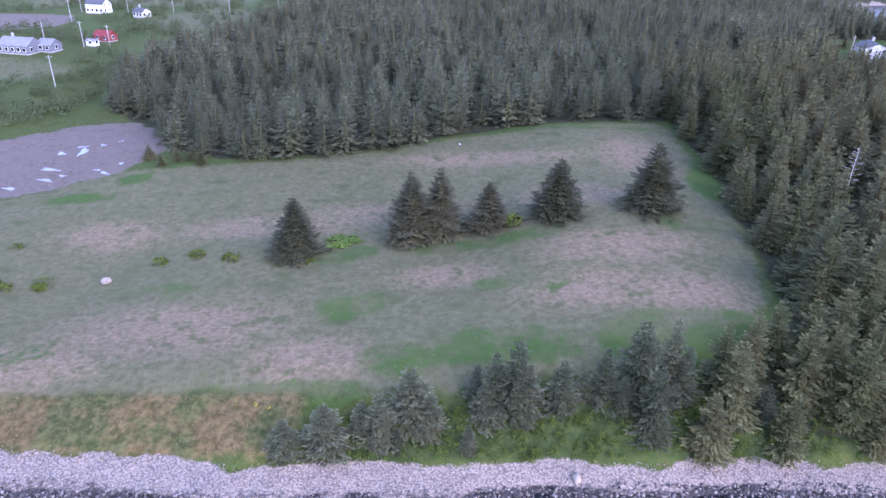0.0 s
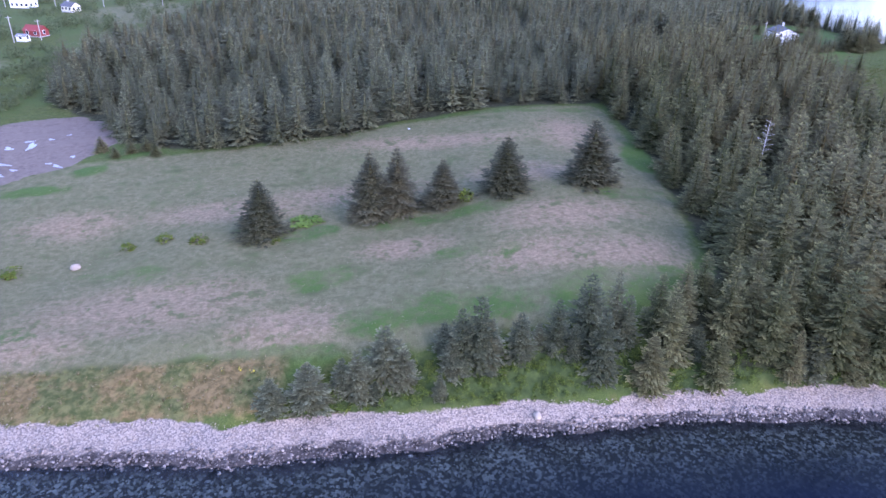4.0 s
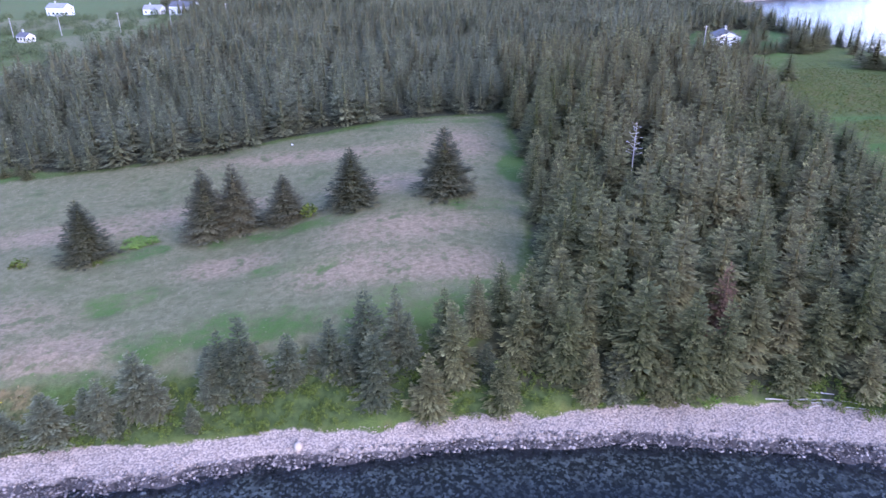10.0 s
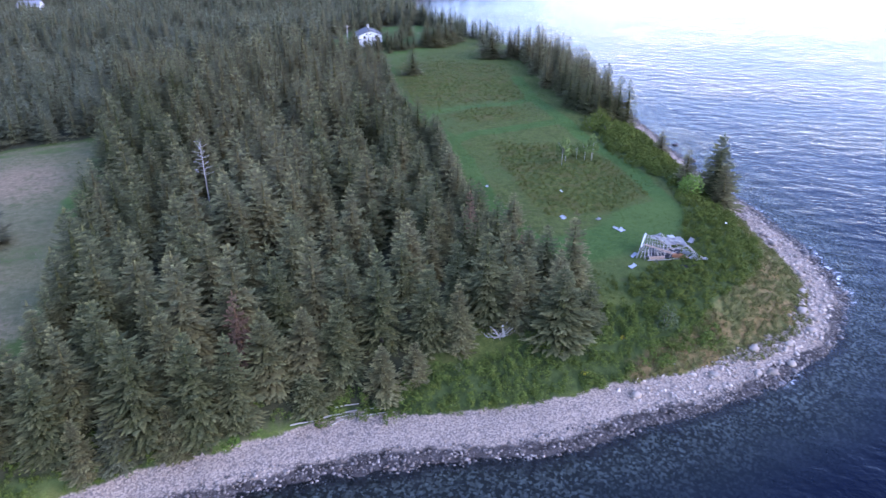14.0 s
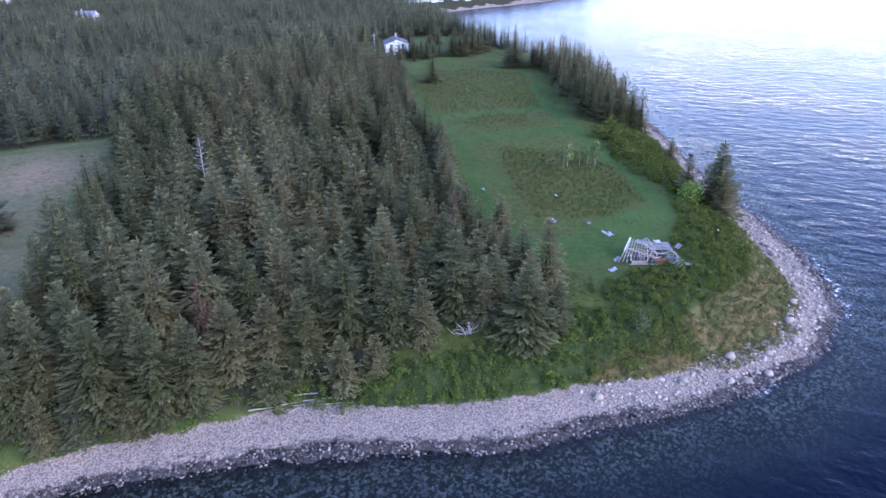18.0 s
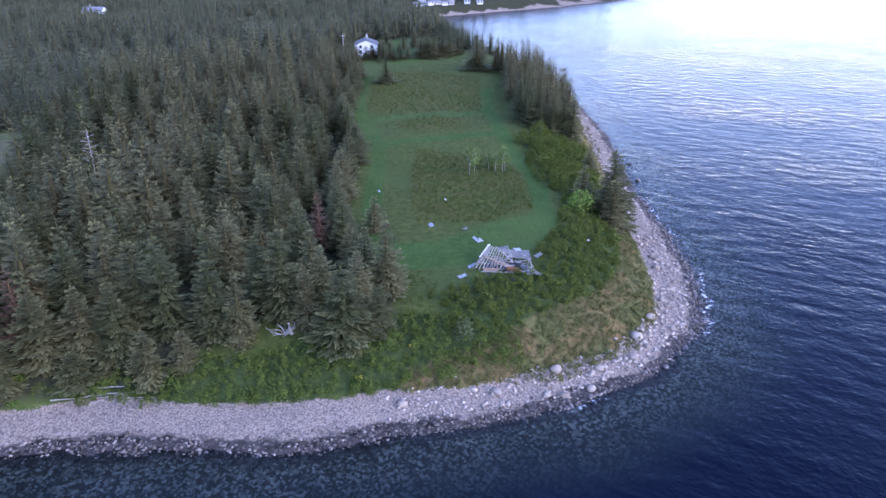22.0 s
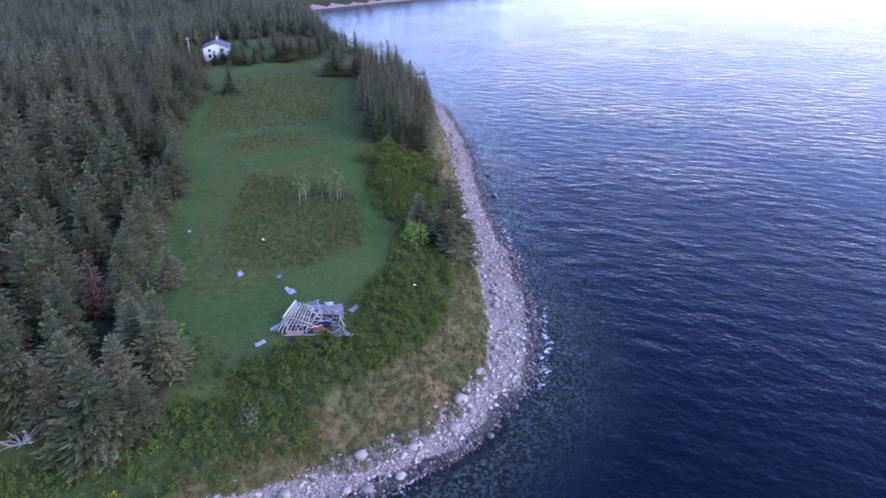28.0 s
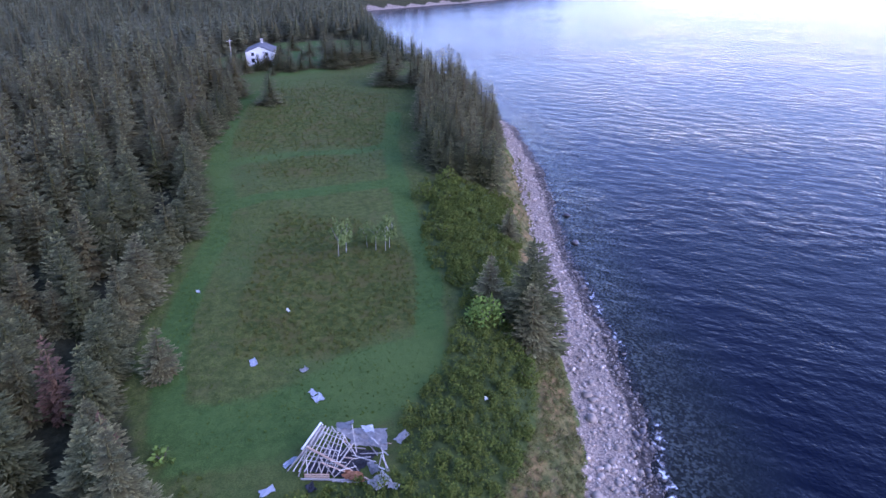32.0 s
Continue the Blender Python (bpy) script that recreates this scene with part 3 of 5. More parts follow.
za[:, 1] = np.maximum.reduce([soften(BANK, fx, fy, 2), soften(BANK_E, fx, fy, 1.5), soften(BANK_N, fx, fy, 1.5)])
za[:, 2] = np.maximum.reduce([soften(FIELD, fx, fy, 2.5)] + [0.62 * soften(p, fx, fy, 6) for p in FAR_FIELDS])
zb[:, 0] = np.maximum(soften(WOOD_A, fx, fy, 2.0), soften(WOOD_B, fx, fy, 2.0))
zb[:, 0] = np.maximum(zb[:, 0], 0.75 * np.clip((fx - 205) / 20, 0, 1) * np.clip((fy - 430) / 20, 0, 1))
zb[:, 1] = lotm
zb[:, 2] = np.maximum.reduce([soften(p, fx, fy, 3.6) for p in (HEATH_1, HEATH_2, HEATH_3)])
for key, data in (("zone_a", za), ("zone_b", zb), ("zone_c", zc)):
    ground.data.color_attributes.new(key, "FLOAT_COLOR", "POINT").data.foreach_set("color", data.ravel())

# The sea, a sheet that ends inside the beach.
wet = grid_faces(len(gx), len(gy))
wet = wet[(Z[wet] < 0.5).any(1)]
used, back = np.unique(wet, return_inverse=True)
sea = tagged(new("sea", tri_mesh("sea", np.stack([fx[used], fy[used], np.zeros(len(used))], -1), back.reshape(-1, 4), "water", True)), "dark blue sea with small waves, clear over the stones by the shore", "sea", kind="structure")
sea.data.attributes.new("depth", "FLOAT", "POINT").data.foreach_set("value", np.clip(-Z[used], -1, 9).astype(np.float32))
breaks = 0.7 * np.exp(-((fx - 147) ** 2 + (fy - 43) ** 2) / 160) + 0.8 * np.exp(-((fx - 158) ** 2 + (fy - 74) ** 2) / 120) + 0.4 * np.exp(-((fx - 116) ** 2 + (fy - 28) ** 2) / 60) + 0.5
foam_w = np.clip(1 - np.abs(sd + 0.9) / 1.6, 0, 1) * np.clip(breaks, 0, 1)
sea.data.attributes.new("foam", "FLOAT", "POINT").data.foreach_set("value", foam_w[used].astype(np.float32))


# ---- helpers for things ----
def thing(name, m, label, category, group=""):
    ob = new(name)
    ob.empty_display_size = 0.3
    ob.matrix_basis = m if isinstance(m, Matrix) else Matrix.Translation(m)
    return tagged(ob, label, category, group)


def part(name, data, material, parent, label=""):
    """Links a mesh, or a bmesh, as one mesh object under a thing or a part."""
    if isinstance(data, bmesh.types.BMesh):
        me = bpy.data.meshes.new(name)
        data.to_mesh(me)
        data.free()
        me.materials.append(M[material])
        data = me
    ob = new(name, data)
    ob.parent = parent
    return tagged(ob, label)


def box(bm, size, m=None, bevel=0.0):
    made = bmesh.ops.create_cube(bm, size=1.0, matrix=(m or Matrix()) @ Matrix.Diagonal((*size, 1)))
    if bevel:
        edges = list({e for v in made["verts"] for e in v.link_edges})
        bmesh.ops.bevel(bm, geom=edges, offset=bevel, segments=1, affect="EDGES")
    return bm


def rod(bm, a, b, r1, r2=None, sides=7):
    """A tapered round bar from a to b."""
    a, b = Vector(a), Vector(b)
    d = b - a
    m = Matrix.Translation((a + b) / 2) @ d.to_track_quat("Z", "Y").to_matrix().to_4x4()
    bmesh.ops.create_cone(bm, cap_ends=True, segments=sides, radius1=r1, radius2=r1 if r2 is None else r2, depth=d.length, matrix=m)
    return bm


def beam(bm, a, b, w, h):
    """A squared timber from a to b."""
    a, b = Vector(a), Vector(b)
    d = b - a
    m = Matrix.Translation((a + b) / 2) @ d.to_track_quat("Z", "Y").to_matrix().to_4x4()
    return box(bm, (w, h, d.length), m)


# ---- spruces ----
def spruce(rng, h, r, levels, per, twigs, low=0.05, power=0.9, core=0.2, fan=0.34, bare=0.0):
    """Arrays of a spruce's crown: whorls of boughs, each a drooping spray of twigs; bare: share of boughs gone."""
    V, T = [], []

    def tri(a, b, c, ta, tb, tc):
        n = len(V)
        V.extend(((*a, ta), (*b, tb), (*c, tc)))
        T.append((n, n + 1, n + 2))

    step = h * (0.97 - low) / levels
    for i in range(levels):
        t = i / levels
        z = h * low + step * (i + rng.uniform(-0.22, 0.22))
        reach = r * 1.06 * (1 - t) ** power + 0.15
        if t < 0.12:
            reach *= 0.8 + 1.6 * t
        n = max(4, round(per * (0.5 + 0.5 * (1 - t))))
        turn = rng.uniform(0, 6.28)
        for j in range(n):
            if rng.uniform() < bare:
                continue
            a = turn + 6.283 * (j + rng.uniform(-0.28, 0.28)) / n
            L = reach * rng.uniform(0.68, 1.14)
            # Low boughs hang, those near the top rise.
            lift = (-0.36 + 0.62 * t ** 1.5 + rng.uniform(-0.1, 0.1)) * L
            zz = z + rng.uniform(-0.2, 0.2) * step
            ca, sa = math.cos(a), math.sin(a)
            own = rng.uniform(0.6, 1.1)

            def at_bough(s, side, sag):
                rr = L * s
                return (rr * ca - side * sa, rr * sa + side * ca, zz + lift * s - 0.22 * L * s * (1 - s) - sag + 0.3 * L * max(0.0, s - 0.72))

            # Tufts of twigs over the bough's spread, all pointing outwards, smaller towards its end.
            wid = fan * L + 0.08
            m = 2 * twigs + 2
            for k in range(m):
                s0 = 0.16 + 0.8 * (k + rng.uniform(0.0, 1.0)) / m
                side = wid * (1.05 - 0.75 * s0) * rng.uniform(-1, 1)
                l = (0.21 * L * (1.1 - 0.45 * s0) + 0.07) * rng.uniform(0.7, 1.25) * (1 + 3.0 / m)
                q = l * rng.uniform(0.24, 0.38) * (1 + 1.5 / m)
                go = 0.75 * side / wid + rng.uniform(-0.3, 0.3)
                sag = 0.35 * abs(side) + rng.uniform(-0.04, 0.06) * L
                # Dark at the bough's root, pale at its end: painted shade plus young growth.
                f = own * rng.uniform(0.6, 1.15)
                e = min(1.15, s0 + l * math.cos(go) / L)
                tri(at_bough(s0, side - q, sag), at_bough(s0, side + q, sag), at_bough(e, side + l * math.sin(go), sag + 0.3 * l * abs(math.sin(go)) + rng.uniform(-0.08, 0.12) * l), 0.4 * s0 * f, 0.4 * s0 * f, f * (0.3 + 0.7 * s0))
    tip = (0, 0, h)
    for j in range(4):
        a, b = 6.283 * j / 4, 6.283 * (j + 1) / 4
        tri((0.07 * math.cos(a), 0.07 * math.sin(a), h * 0.93), (0.07 * math.cos(b), 0.07 * math.sin(b), h * 0.93), tip, 0.1, 0.1, 0.35)
    if core:
        for j in range(7):
            a, b = 6.283 * j / 7, 6.283 * (j + 1) / 7
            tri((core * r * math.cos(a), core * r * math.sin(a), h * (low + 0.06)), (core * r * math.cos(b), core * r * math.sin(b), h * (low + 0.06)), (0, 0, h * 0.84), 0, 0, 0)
    return np.array(V, np.float32), np.array(T, np.int32)


rng = np.random.default_rng(7)


def trunk_mesh(h, r):
    bm = bmesh.new()
    rod(bm, (0, 0, -0.5), (0, 0, h * 0.5), r, r * 0.6, 8)
    rod(bm, (0, 0, h * 0.5 - 0.02), (0, 0, h * 0.68), r * 0.6, 0.02, 8)
    me = bpy.data.meshes.new("trunk")
    bm.to_mesh(me)
    bm.free()
    me.materials.append(M["bark"])
    return me


# Unit trees of the wood: slim and wide kinds, eight metres high.
KINDS = []
for r0, lv, pr, pw, br in ((1.75, 16, 9, 0.8, 0.06), (2.0, 15, 9, 0.9, 0.1), (1.6, 17, 8, 0.85, 0.04), (1.9, 15, 10, 1.0, 0.06), (2.15, 16, 10, 0.9, 0.12), (1.7, 14, 9, 0.75, 0.2), (1.95, 17, 9, 0.95, 0.05), (1.8, 15, 9, 0.7, 0.08)):
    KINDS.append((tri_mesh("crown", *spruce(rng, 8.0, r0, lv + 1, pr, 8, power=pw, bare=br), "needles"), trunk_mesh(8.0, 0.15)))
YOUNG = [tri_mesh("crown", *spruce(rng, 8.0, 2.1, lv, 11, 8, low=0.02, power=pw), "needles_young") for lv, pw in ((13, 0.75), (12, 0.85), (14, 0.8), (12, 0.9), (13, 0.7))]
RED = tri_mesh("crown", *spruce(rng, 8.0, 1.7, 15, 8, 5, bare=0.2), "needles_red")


def plant_spruce(x, y, h, kind, turn, label, group="spruces of the wood", crown=None, wide=1.0, sink=0.1):
    ob = thing("spruce", pose(x, y, at(x, y) - sink, 0, 0, turn) @ Matrix.Diagonal((wide * h / 8, wide * h / 8, h / 8, 1)), label, "tree", group)
    part("trunk", KINDS[kind][1], "bark", ob)
    part("crown", crown or KINDS[kind][0], "needles", ob)
    return ob


def scatter(poly, step, rng, wobble=0.42):
    xs, ys = [p[0] for p in poly], [p[1] for p in poly]
    gx_, gy_ = np.meshgrid(np.arange(min(xs), max(xs), step), np.arange(min(ys), max(ys), step), indexing="ij")
    gy_ = gy_ + (np.arange(gx_.shape[0]) % 2)[:, None] * step / 2
    x = (gx_ + rng.uniform(-wobble, wobble, gx_.shape) * step).ravel()
    y = (gy_ + rng.uniform(-wobble, wobble, gx_.shape) * step).ravel()
    keep = inside(poly, x, y)
    return x[keep], y[keep]


def wood(name, kinds, x, y, h, wide, material, label, rng):
    """Many trees in one mesh, from a few kinds."""
    Vs, Ts, n = [], [], 0
    z = height(x, y)
    pick = rng.integers(0, len(kinds), len(x))
    turn = rng.uniform(0, 6.283, len(x))
    for k, (V, T) in enumerate(kinds):
        s = np.where(pick == k)[0]
        c, q = np.cos(turn[s])[:, None], np.sin(turn[s])[:, None]
        g = (h[s] / 8.0)[:, None]
        gw = g * wide[s][:, None]
        P = np.stack([(V[:, 0] * c - V[:, 1] * q) * gw + x[s][:, None], (V[:, 0] * q + V[:, 1] * c) * gw + y[s][:, None], V[:, 2] * g + z[s][:, None]], -1).reshape(-1, 3)
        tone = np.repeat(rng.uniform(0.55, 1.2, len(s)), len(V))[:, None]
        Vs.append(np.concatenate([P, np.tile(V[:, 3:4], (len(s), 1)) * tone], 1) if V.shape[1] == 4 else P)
        Ts.append((T[None] + (n + np.arange(len(s))[:, None, None] * len(V))).reshape(-1, 3))
        n += len(s) * len(V)
    ob = new(name, tri_mesh(name, np.concatenate(Vs), np.concatenate(Ts), material))
    return tagged(ob, label, "forest", kind="stuff")


# Single trees whose place and size can be told: x, y, height, width of the crown.
BANK_TREES = [
    (-13.7, 46.8, 4.2, 3.7), (-9.8, 47.6, 5.2, 4.9), (-6.3, 48.6, 4.6, 3.1), (-4.6, 48.0, 6.2, 3.7), (-1.6, 50.0, 6.6, 4.9), (0.4, 48.8, 5.2, 3.4), (-2.8, 47.3, 2.7, 1.8), (4.1, 47.2, 3.3, 1.9),
    (6.8, 50.6, 7.8, 4.3), (8.9, 50.8, 8.8, 4.7), (5.1, 52.4, 4.0, 3.1), (5.7, 50.0, 4.6, 3.4), (10.1, 50.6, 6.2, 3.7), (13.5, 51.0, 5.8, 3.8), (15.9, 52.1, 3.2, 2.2), (17.8, 51.6, 6.8, 3.8),
    (19.6, 50.3, 4.8, 2.2), (21.5, 52.6, 8.8, 5.2), (24.8, 52.9, 8.8, 4.0), (22.4, 49.1, 8.0, 4.6), (25.9, 51.8, 6.9, 3.3), (27.8, 48.0, 7.2, 4.2), (30.6, 50.5, 9.3, 4.7), (29.9, 52.9, 8.0, 4.1),
    (33.6, 54.5, 7.3, 4.2), (36.4, 56.0, 7.8, 4.3), (35.6, 48.0, 6.5, 3.8), (37.9, 51.8, 10.4, 4.9), (42.3, 49.8, 10.2, 5.6), (41.0, 52.3, 9.1, 5.0), (44.9, 52.2, 10.4, 4.4), (34.1, 50.4, 4.3, 2.7),
    (47.5, 48.3, 5.4, 4.2), (44.6, 47.6, 6.9, 3.6), (50.0, 49.2, 12.4, 6.8), (43.0, 56.0, 9.8, 5.2), (47.0, 57.9, 7.0, 4.6), (39.6, 55.4, 8.6, 4.4), (48.2, 53.4, 10.8, 5.2), (53.6, 51.8, 11.0, 5.4),
]
SHORE_TREES = [
    (88.4, 49.9, 12.4, 6.6), (80.5, 49.2, 10.6, 5.7), (83.2, 47.0, 9.3, 4.0), (94.2, 43.2, 9.6, 6.6), (98.2, 43.2, 6.3, 3.9), (73.3, 45.4, 6.8, 4.6), (77.1, 45.4, 4.9, 3.4), (65.9, 47.6, 3.8, 4.2),
    (75.5, 51.2, 12.2, 5.8), (72.6, 53.6, 10.4, 5.4), (55.0, 48.0, 12.2, 6.8), (58.6, 47.8, 11.0, 5.8), (68.6, 47.6, 3.5, 2.0), (66.8, 50.8, 8.2, 5.2), (70.3, 49.8, 8.9, 5.2), (62.6, 50.4, 9.8, 5.6),
    (90.6, 47.0, 8.0, 4.4), (86.0, 52.6, 10.0, 5.0), (52.4, 47.4, 6.0, 4.0), (92.8, 48.6, 9.0, 5.0), (97.0, 47.6, 8.0, 4.6),
]
MEADOW_TREES = [
    (104.2, 69.0, 5.8, 3.9), (130.6, 162.6, 8.4, 5.4), (161.8, 173.0, 10.4, 8.8), (165.5, 184.0, 5.0, 4.4), (151.8, 88.4, 5.6, 3.7), (139.4, 69.6, 7.0, 4.2), (142.4, 65.6, 12.8, 7.4), (144.0, 67.4, 12.0, 6.6), (141.2, 63.0, 8.6, 5.0),
] + [(bx0 + (bx1 - bx0) * q - 1.2, by0 + (by1 - by0) * q, 7.2 + 1.6 * math.sin(3.7 * k + 9 * q), 4.6 + 0.7 * math.sin(5.1 * k + 7 * q)) for k, (bx0, by0, bx1, by1) in enumerate(((100.4, 52, 99.6, 66), (99.6, 66, 101.6, 79), (101.6, 79, 105.4, 92), (105.4, 92, 111, 106), (111, 106, 111, 120), (111, 120, 113.4, 134), (113.4, 134, 119, 150), (119, 150, 124, 165))) for q in (0.1, 0.36, 0.62, 0.88)]
NAMED = np.array([q[:2] for q in BANK_TREES + SHORE_TREES + MEADOW_TREES] + [(87.8, 46.6), (64.4, 93.9)])


def unclaimed(x, y, room):
    """Which spots keep clear of the trees set singly."""
    return np.min(np.hypot(x[:, None] - NAMED[None, :, 0], y[:, None] - NAMED[None, :, 1]), 1) > room


# The wood between field and meadow: the front rows are trees of their own.
ax, ay = scatter(WOOD_A, 4.5, rng)
keep = unclaimed(ax, ay, 3.2)
ax, ay = ax[keep], ay[keep]
ah = 10.2 + 1.0 * wave(ax, ay, 0.11, 0.3) + rng.normal(0, 1.9, len(ax))
dist, _ = from_line([(30, 47, 0), (58, 44, 0), (75, 43, 0), (100, 43, 0), (103, 56, 0), (101, 72, 0), (108, 95, 0)], ax, ay)
west, _ = from_line([(38, 62, 0), (44, 80, 0), (49, 103, 0), (51, 140, 0)], ax, ay)
ah = np.clip(ah - np.clip(7 - dist, 0, 7) * 0.22 - np.clip(5 - west, 0, 5) * 0.2, 5.0, 13.4)
order = np.argsort(np.minimum(dist, west + 6))
own, rest = order[:170], order[170:]
for i in own:
    plant_spruce(ax[i], ay[i], float(ah[i]), int(rng.integers(0, len(KINDS))), float(rng.uniform(0, 360)), "grey-green spruce in a dense stand above the stony shore", wide=float(rng.uniform(1.0, 1.3)))
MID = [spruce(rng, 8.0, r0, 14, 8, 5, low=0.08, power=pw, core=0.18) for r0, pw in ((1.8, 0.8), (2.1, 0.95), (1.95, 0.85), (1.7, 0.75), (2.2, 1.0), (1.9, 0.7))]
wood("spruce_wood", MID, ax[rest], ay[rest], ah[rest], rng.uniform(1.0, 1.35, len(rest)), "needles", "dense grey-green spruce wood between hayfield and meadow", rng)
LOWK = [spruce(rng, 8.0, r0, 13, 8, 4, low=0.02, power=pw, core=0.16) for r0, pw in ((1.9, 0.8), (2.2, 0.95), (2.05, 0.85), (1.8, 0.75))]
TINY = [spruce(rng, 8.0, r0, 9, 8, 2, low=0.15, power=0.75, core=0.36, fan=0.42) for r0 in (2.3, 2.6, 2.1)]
bx, by = scatter(WOOD_B, 4.9, rng)
yy = by - 0.02 * bx
near = yy < 190
bx_, by_ = bx[near], by[near]
bh = np.clip(10.0 + 1.0 * wave(bx_, by_, 0.09, 1.3) + rng.normal(0, 1.8, len(bx_)), 6, 13.5)
corner = np.clip((-30 - bx_) / 30, 0, 1) * np.clip((165 - by_) / 40, 0, 1)
bh = bh * (1 - 0.35 * corner)
wood("spruce_wood", LOWK, bx_, by_, bh, rng.uniform(1.0, 1.4, len(bx_)), "needles_hazed", "spruce wood along the far side of the hayfield", rng)
cx, cy = scatter(WOOD_B, 5.0, rng)
keep = (cy - 0.02 * cx) >= 188
cx, cy = cx[keep], cy[keep]
chh = np.clip(9.4 + 1.5 * wave(cx, cy, 0.05, 2.3) + rng.normal(0, 1.5, len(cx)), 5, 13)
wood("far_spruce_wood", TINY, cx, cy, chh, rng.uniform(1.1, 1.5, len(cx)), "needles_hazed", "hazy spruce forest reaching back from the field", rng)

# The lone spruces of the hayfield, broad and branched to the ground.
for x, y, h, w in ((-19.2, 83.6, 9.2, 6.5), (-2.8, 88.2, 11.2, 7.0), (1.4, 89.4, 10.9, 6.6), (8.8, 89.2, 7.6, 5.8), (19.0, 90.0, 9.3, 7.1), (33.4, 91.0, 11.0, 8.0)):
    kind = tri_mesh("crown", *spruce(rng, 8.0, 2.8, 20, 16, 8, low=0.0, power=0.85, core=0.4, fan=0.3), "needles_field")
    plant_spruce(x, y, h, 4, float(rng.uniform(0, 360)), "broad dark spruce standing alone in the dry hayfield", "lone spruces of the hayfield", kind, w * 8 / (4.2 * h))

# ---- spruces along the bank, and single trees ----
for x, y, h, w in BANK_TREES:
    plant_spruce(x, y, h, int(rng.integers(0, len(KINDS))), float(rng.uniform(0, 360)), "young blue-green spruce on the grassy bank above the beach", "spruces on the bank", YOUNG[int(10 * x) % 5] if x < 26 or h < 6 else None, w * 8 / (3.7 * h) if x < 26 or h < 6 else w * 8 / (3.3 * h))
for x, y, h, w in SHORE_TREES:
    plant_spruce(x, y, h, int(rng.integers(0, len(KINDS))), float(rng.uniform(0, 360)), "spruce at the shore end of the wood", "spruces of the wood", None, w * 8 / (3.3 * h))
for x, y, h in ((95.6, 67.0, 9.0), (99.6, 59.6, 5.2), (60.6, 53.0, 9.4)):
    plant_spruce(x, y, h, 2, float(rng.uniform(0, 360)), "dying spruce with reddish-brown needles at the edge of the wood", "spruces of the wood", RED, 1.15)
for x, y, h, w in MEADOW_TREES:
    plant_spruce(x, y, h, int(rng.integers(0, len(KINDS))), float(rng.uniform(0, 360)), "dark spruce at the edge of the meadow", "spruces round the meadow", None, w * 8 / (3.3 * h))
HEADLAND = [(147, 109), (150.5, 121), (154, 132), (159.5, 148), (165, 162), (168, 176), (174, 180), (183, 160), (175, 138), (165, 118), (156, 103)]
hx, hy = scatter(HEADLAND, 3.3, rng)
lone = hx + 0.2 * hy < 182
wood("headland_spruces", MID, hx[~lone], hy[~lone], rng.uniform(7.0, 11.0, int((~lone).sum())), rng.uniform(0.95, 1.3, int((~lone).sum())), "needles", "ragged spruces along the seaward edge of the meadow", rng)
for x, y in zip(hx[lone], hy[lone]):
    plant_spruce(float(x), float(y), float(rng.uniform(7.0, 11.2)), int(rng.integers(0, len(KINDS))), float(rng.uniform(0, 360)), "spruce in the ragged stand along the seaward edge of the meadow", "spruces of the headland", None, float(rng.uniform(0.95, 1.25)))
for x, y, h in ((130, 197, 5.0), (133.5, 199.5, 4.8), (138.4, 200, 5.4), (135.6, 200.5, 5.0), (141.5, 199, 3.8), (126, 200, 5.5), (139.5, 201.5, 6.5), (142.5, 203, 6.0), (136.5, 201.5, 4.2), (152, 199, 6.4), (154.5, 198, 6.8), (157, 200, 7.0), (160.5, 201, 6.8), (164, 204, 7.0), (168, 207, 6.4), (172, 196, 5.0), (156, 206, 7.2), (162, 209, 7.0), (148, 212, 4.0), (152, 220, 5.0), (144, 224, 4.5), (158, 226, 6.0), (140, 232, 6.0), (150, 236, 5.5), (162, 240, 6.0), (130, 205, 5.0), (128, 203, 6.0), (136, 192, 2.4), (138.5, 196, 5.5), (141.5, 195, 5.0), (144.5, 197, 4.6), (147.5, 199, 4.2), (126, 196, 6.0)):
    plant_spruce(x, y, h * (1.2 if x > 149 else 1.0), int(rng.integers(0, len(KINDS))), float(rng.uniform(0, 360)), "dark spruce in the row below the white house", "spruces by the house", None, 1.9)
NORTH = [(172, 212), (186, 198), (191, 225), (189, 262), (199, 290), (208, 345), (196, 300), (180, 262), (176, 235)]
nx_, ny_ = scatter(NORTH, 4.0, rng)
wood("shore_spruces", LOWK, nx_, ny_, rng.uniform(7.0, 10.5, len(nx_)), rng.uniform(1.0, 1.4, len(nx_)), "needles_hazed", "spruces along the shore beyond the white house", rng)

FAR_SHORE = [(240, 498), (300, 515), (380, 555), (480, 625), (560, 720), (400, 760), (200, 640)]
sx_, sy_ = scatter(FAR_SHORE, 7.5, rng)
wood("far_shore_spruces", TINY, sx_, sy_, rng.uniform(5, 9, len(sx_)), rng.uniform(1.2, 1.8, len(sx_)), "needles_hazed", "dark spruces on the far side of the bay", rng)

# ---- leafy growth ----


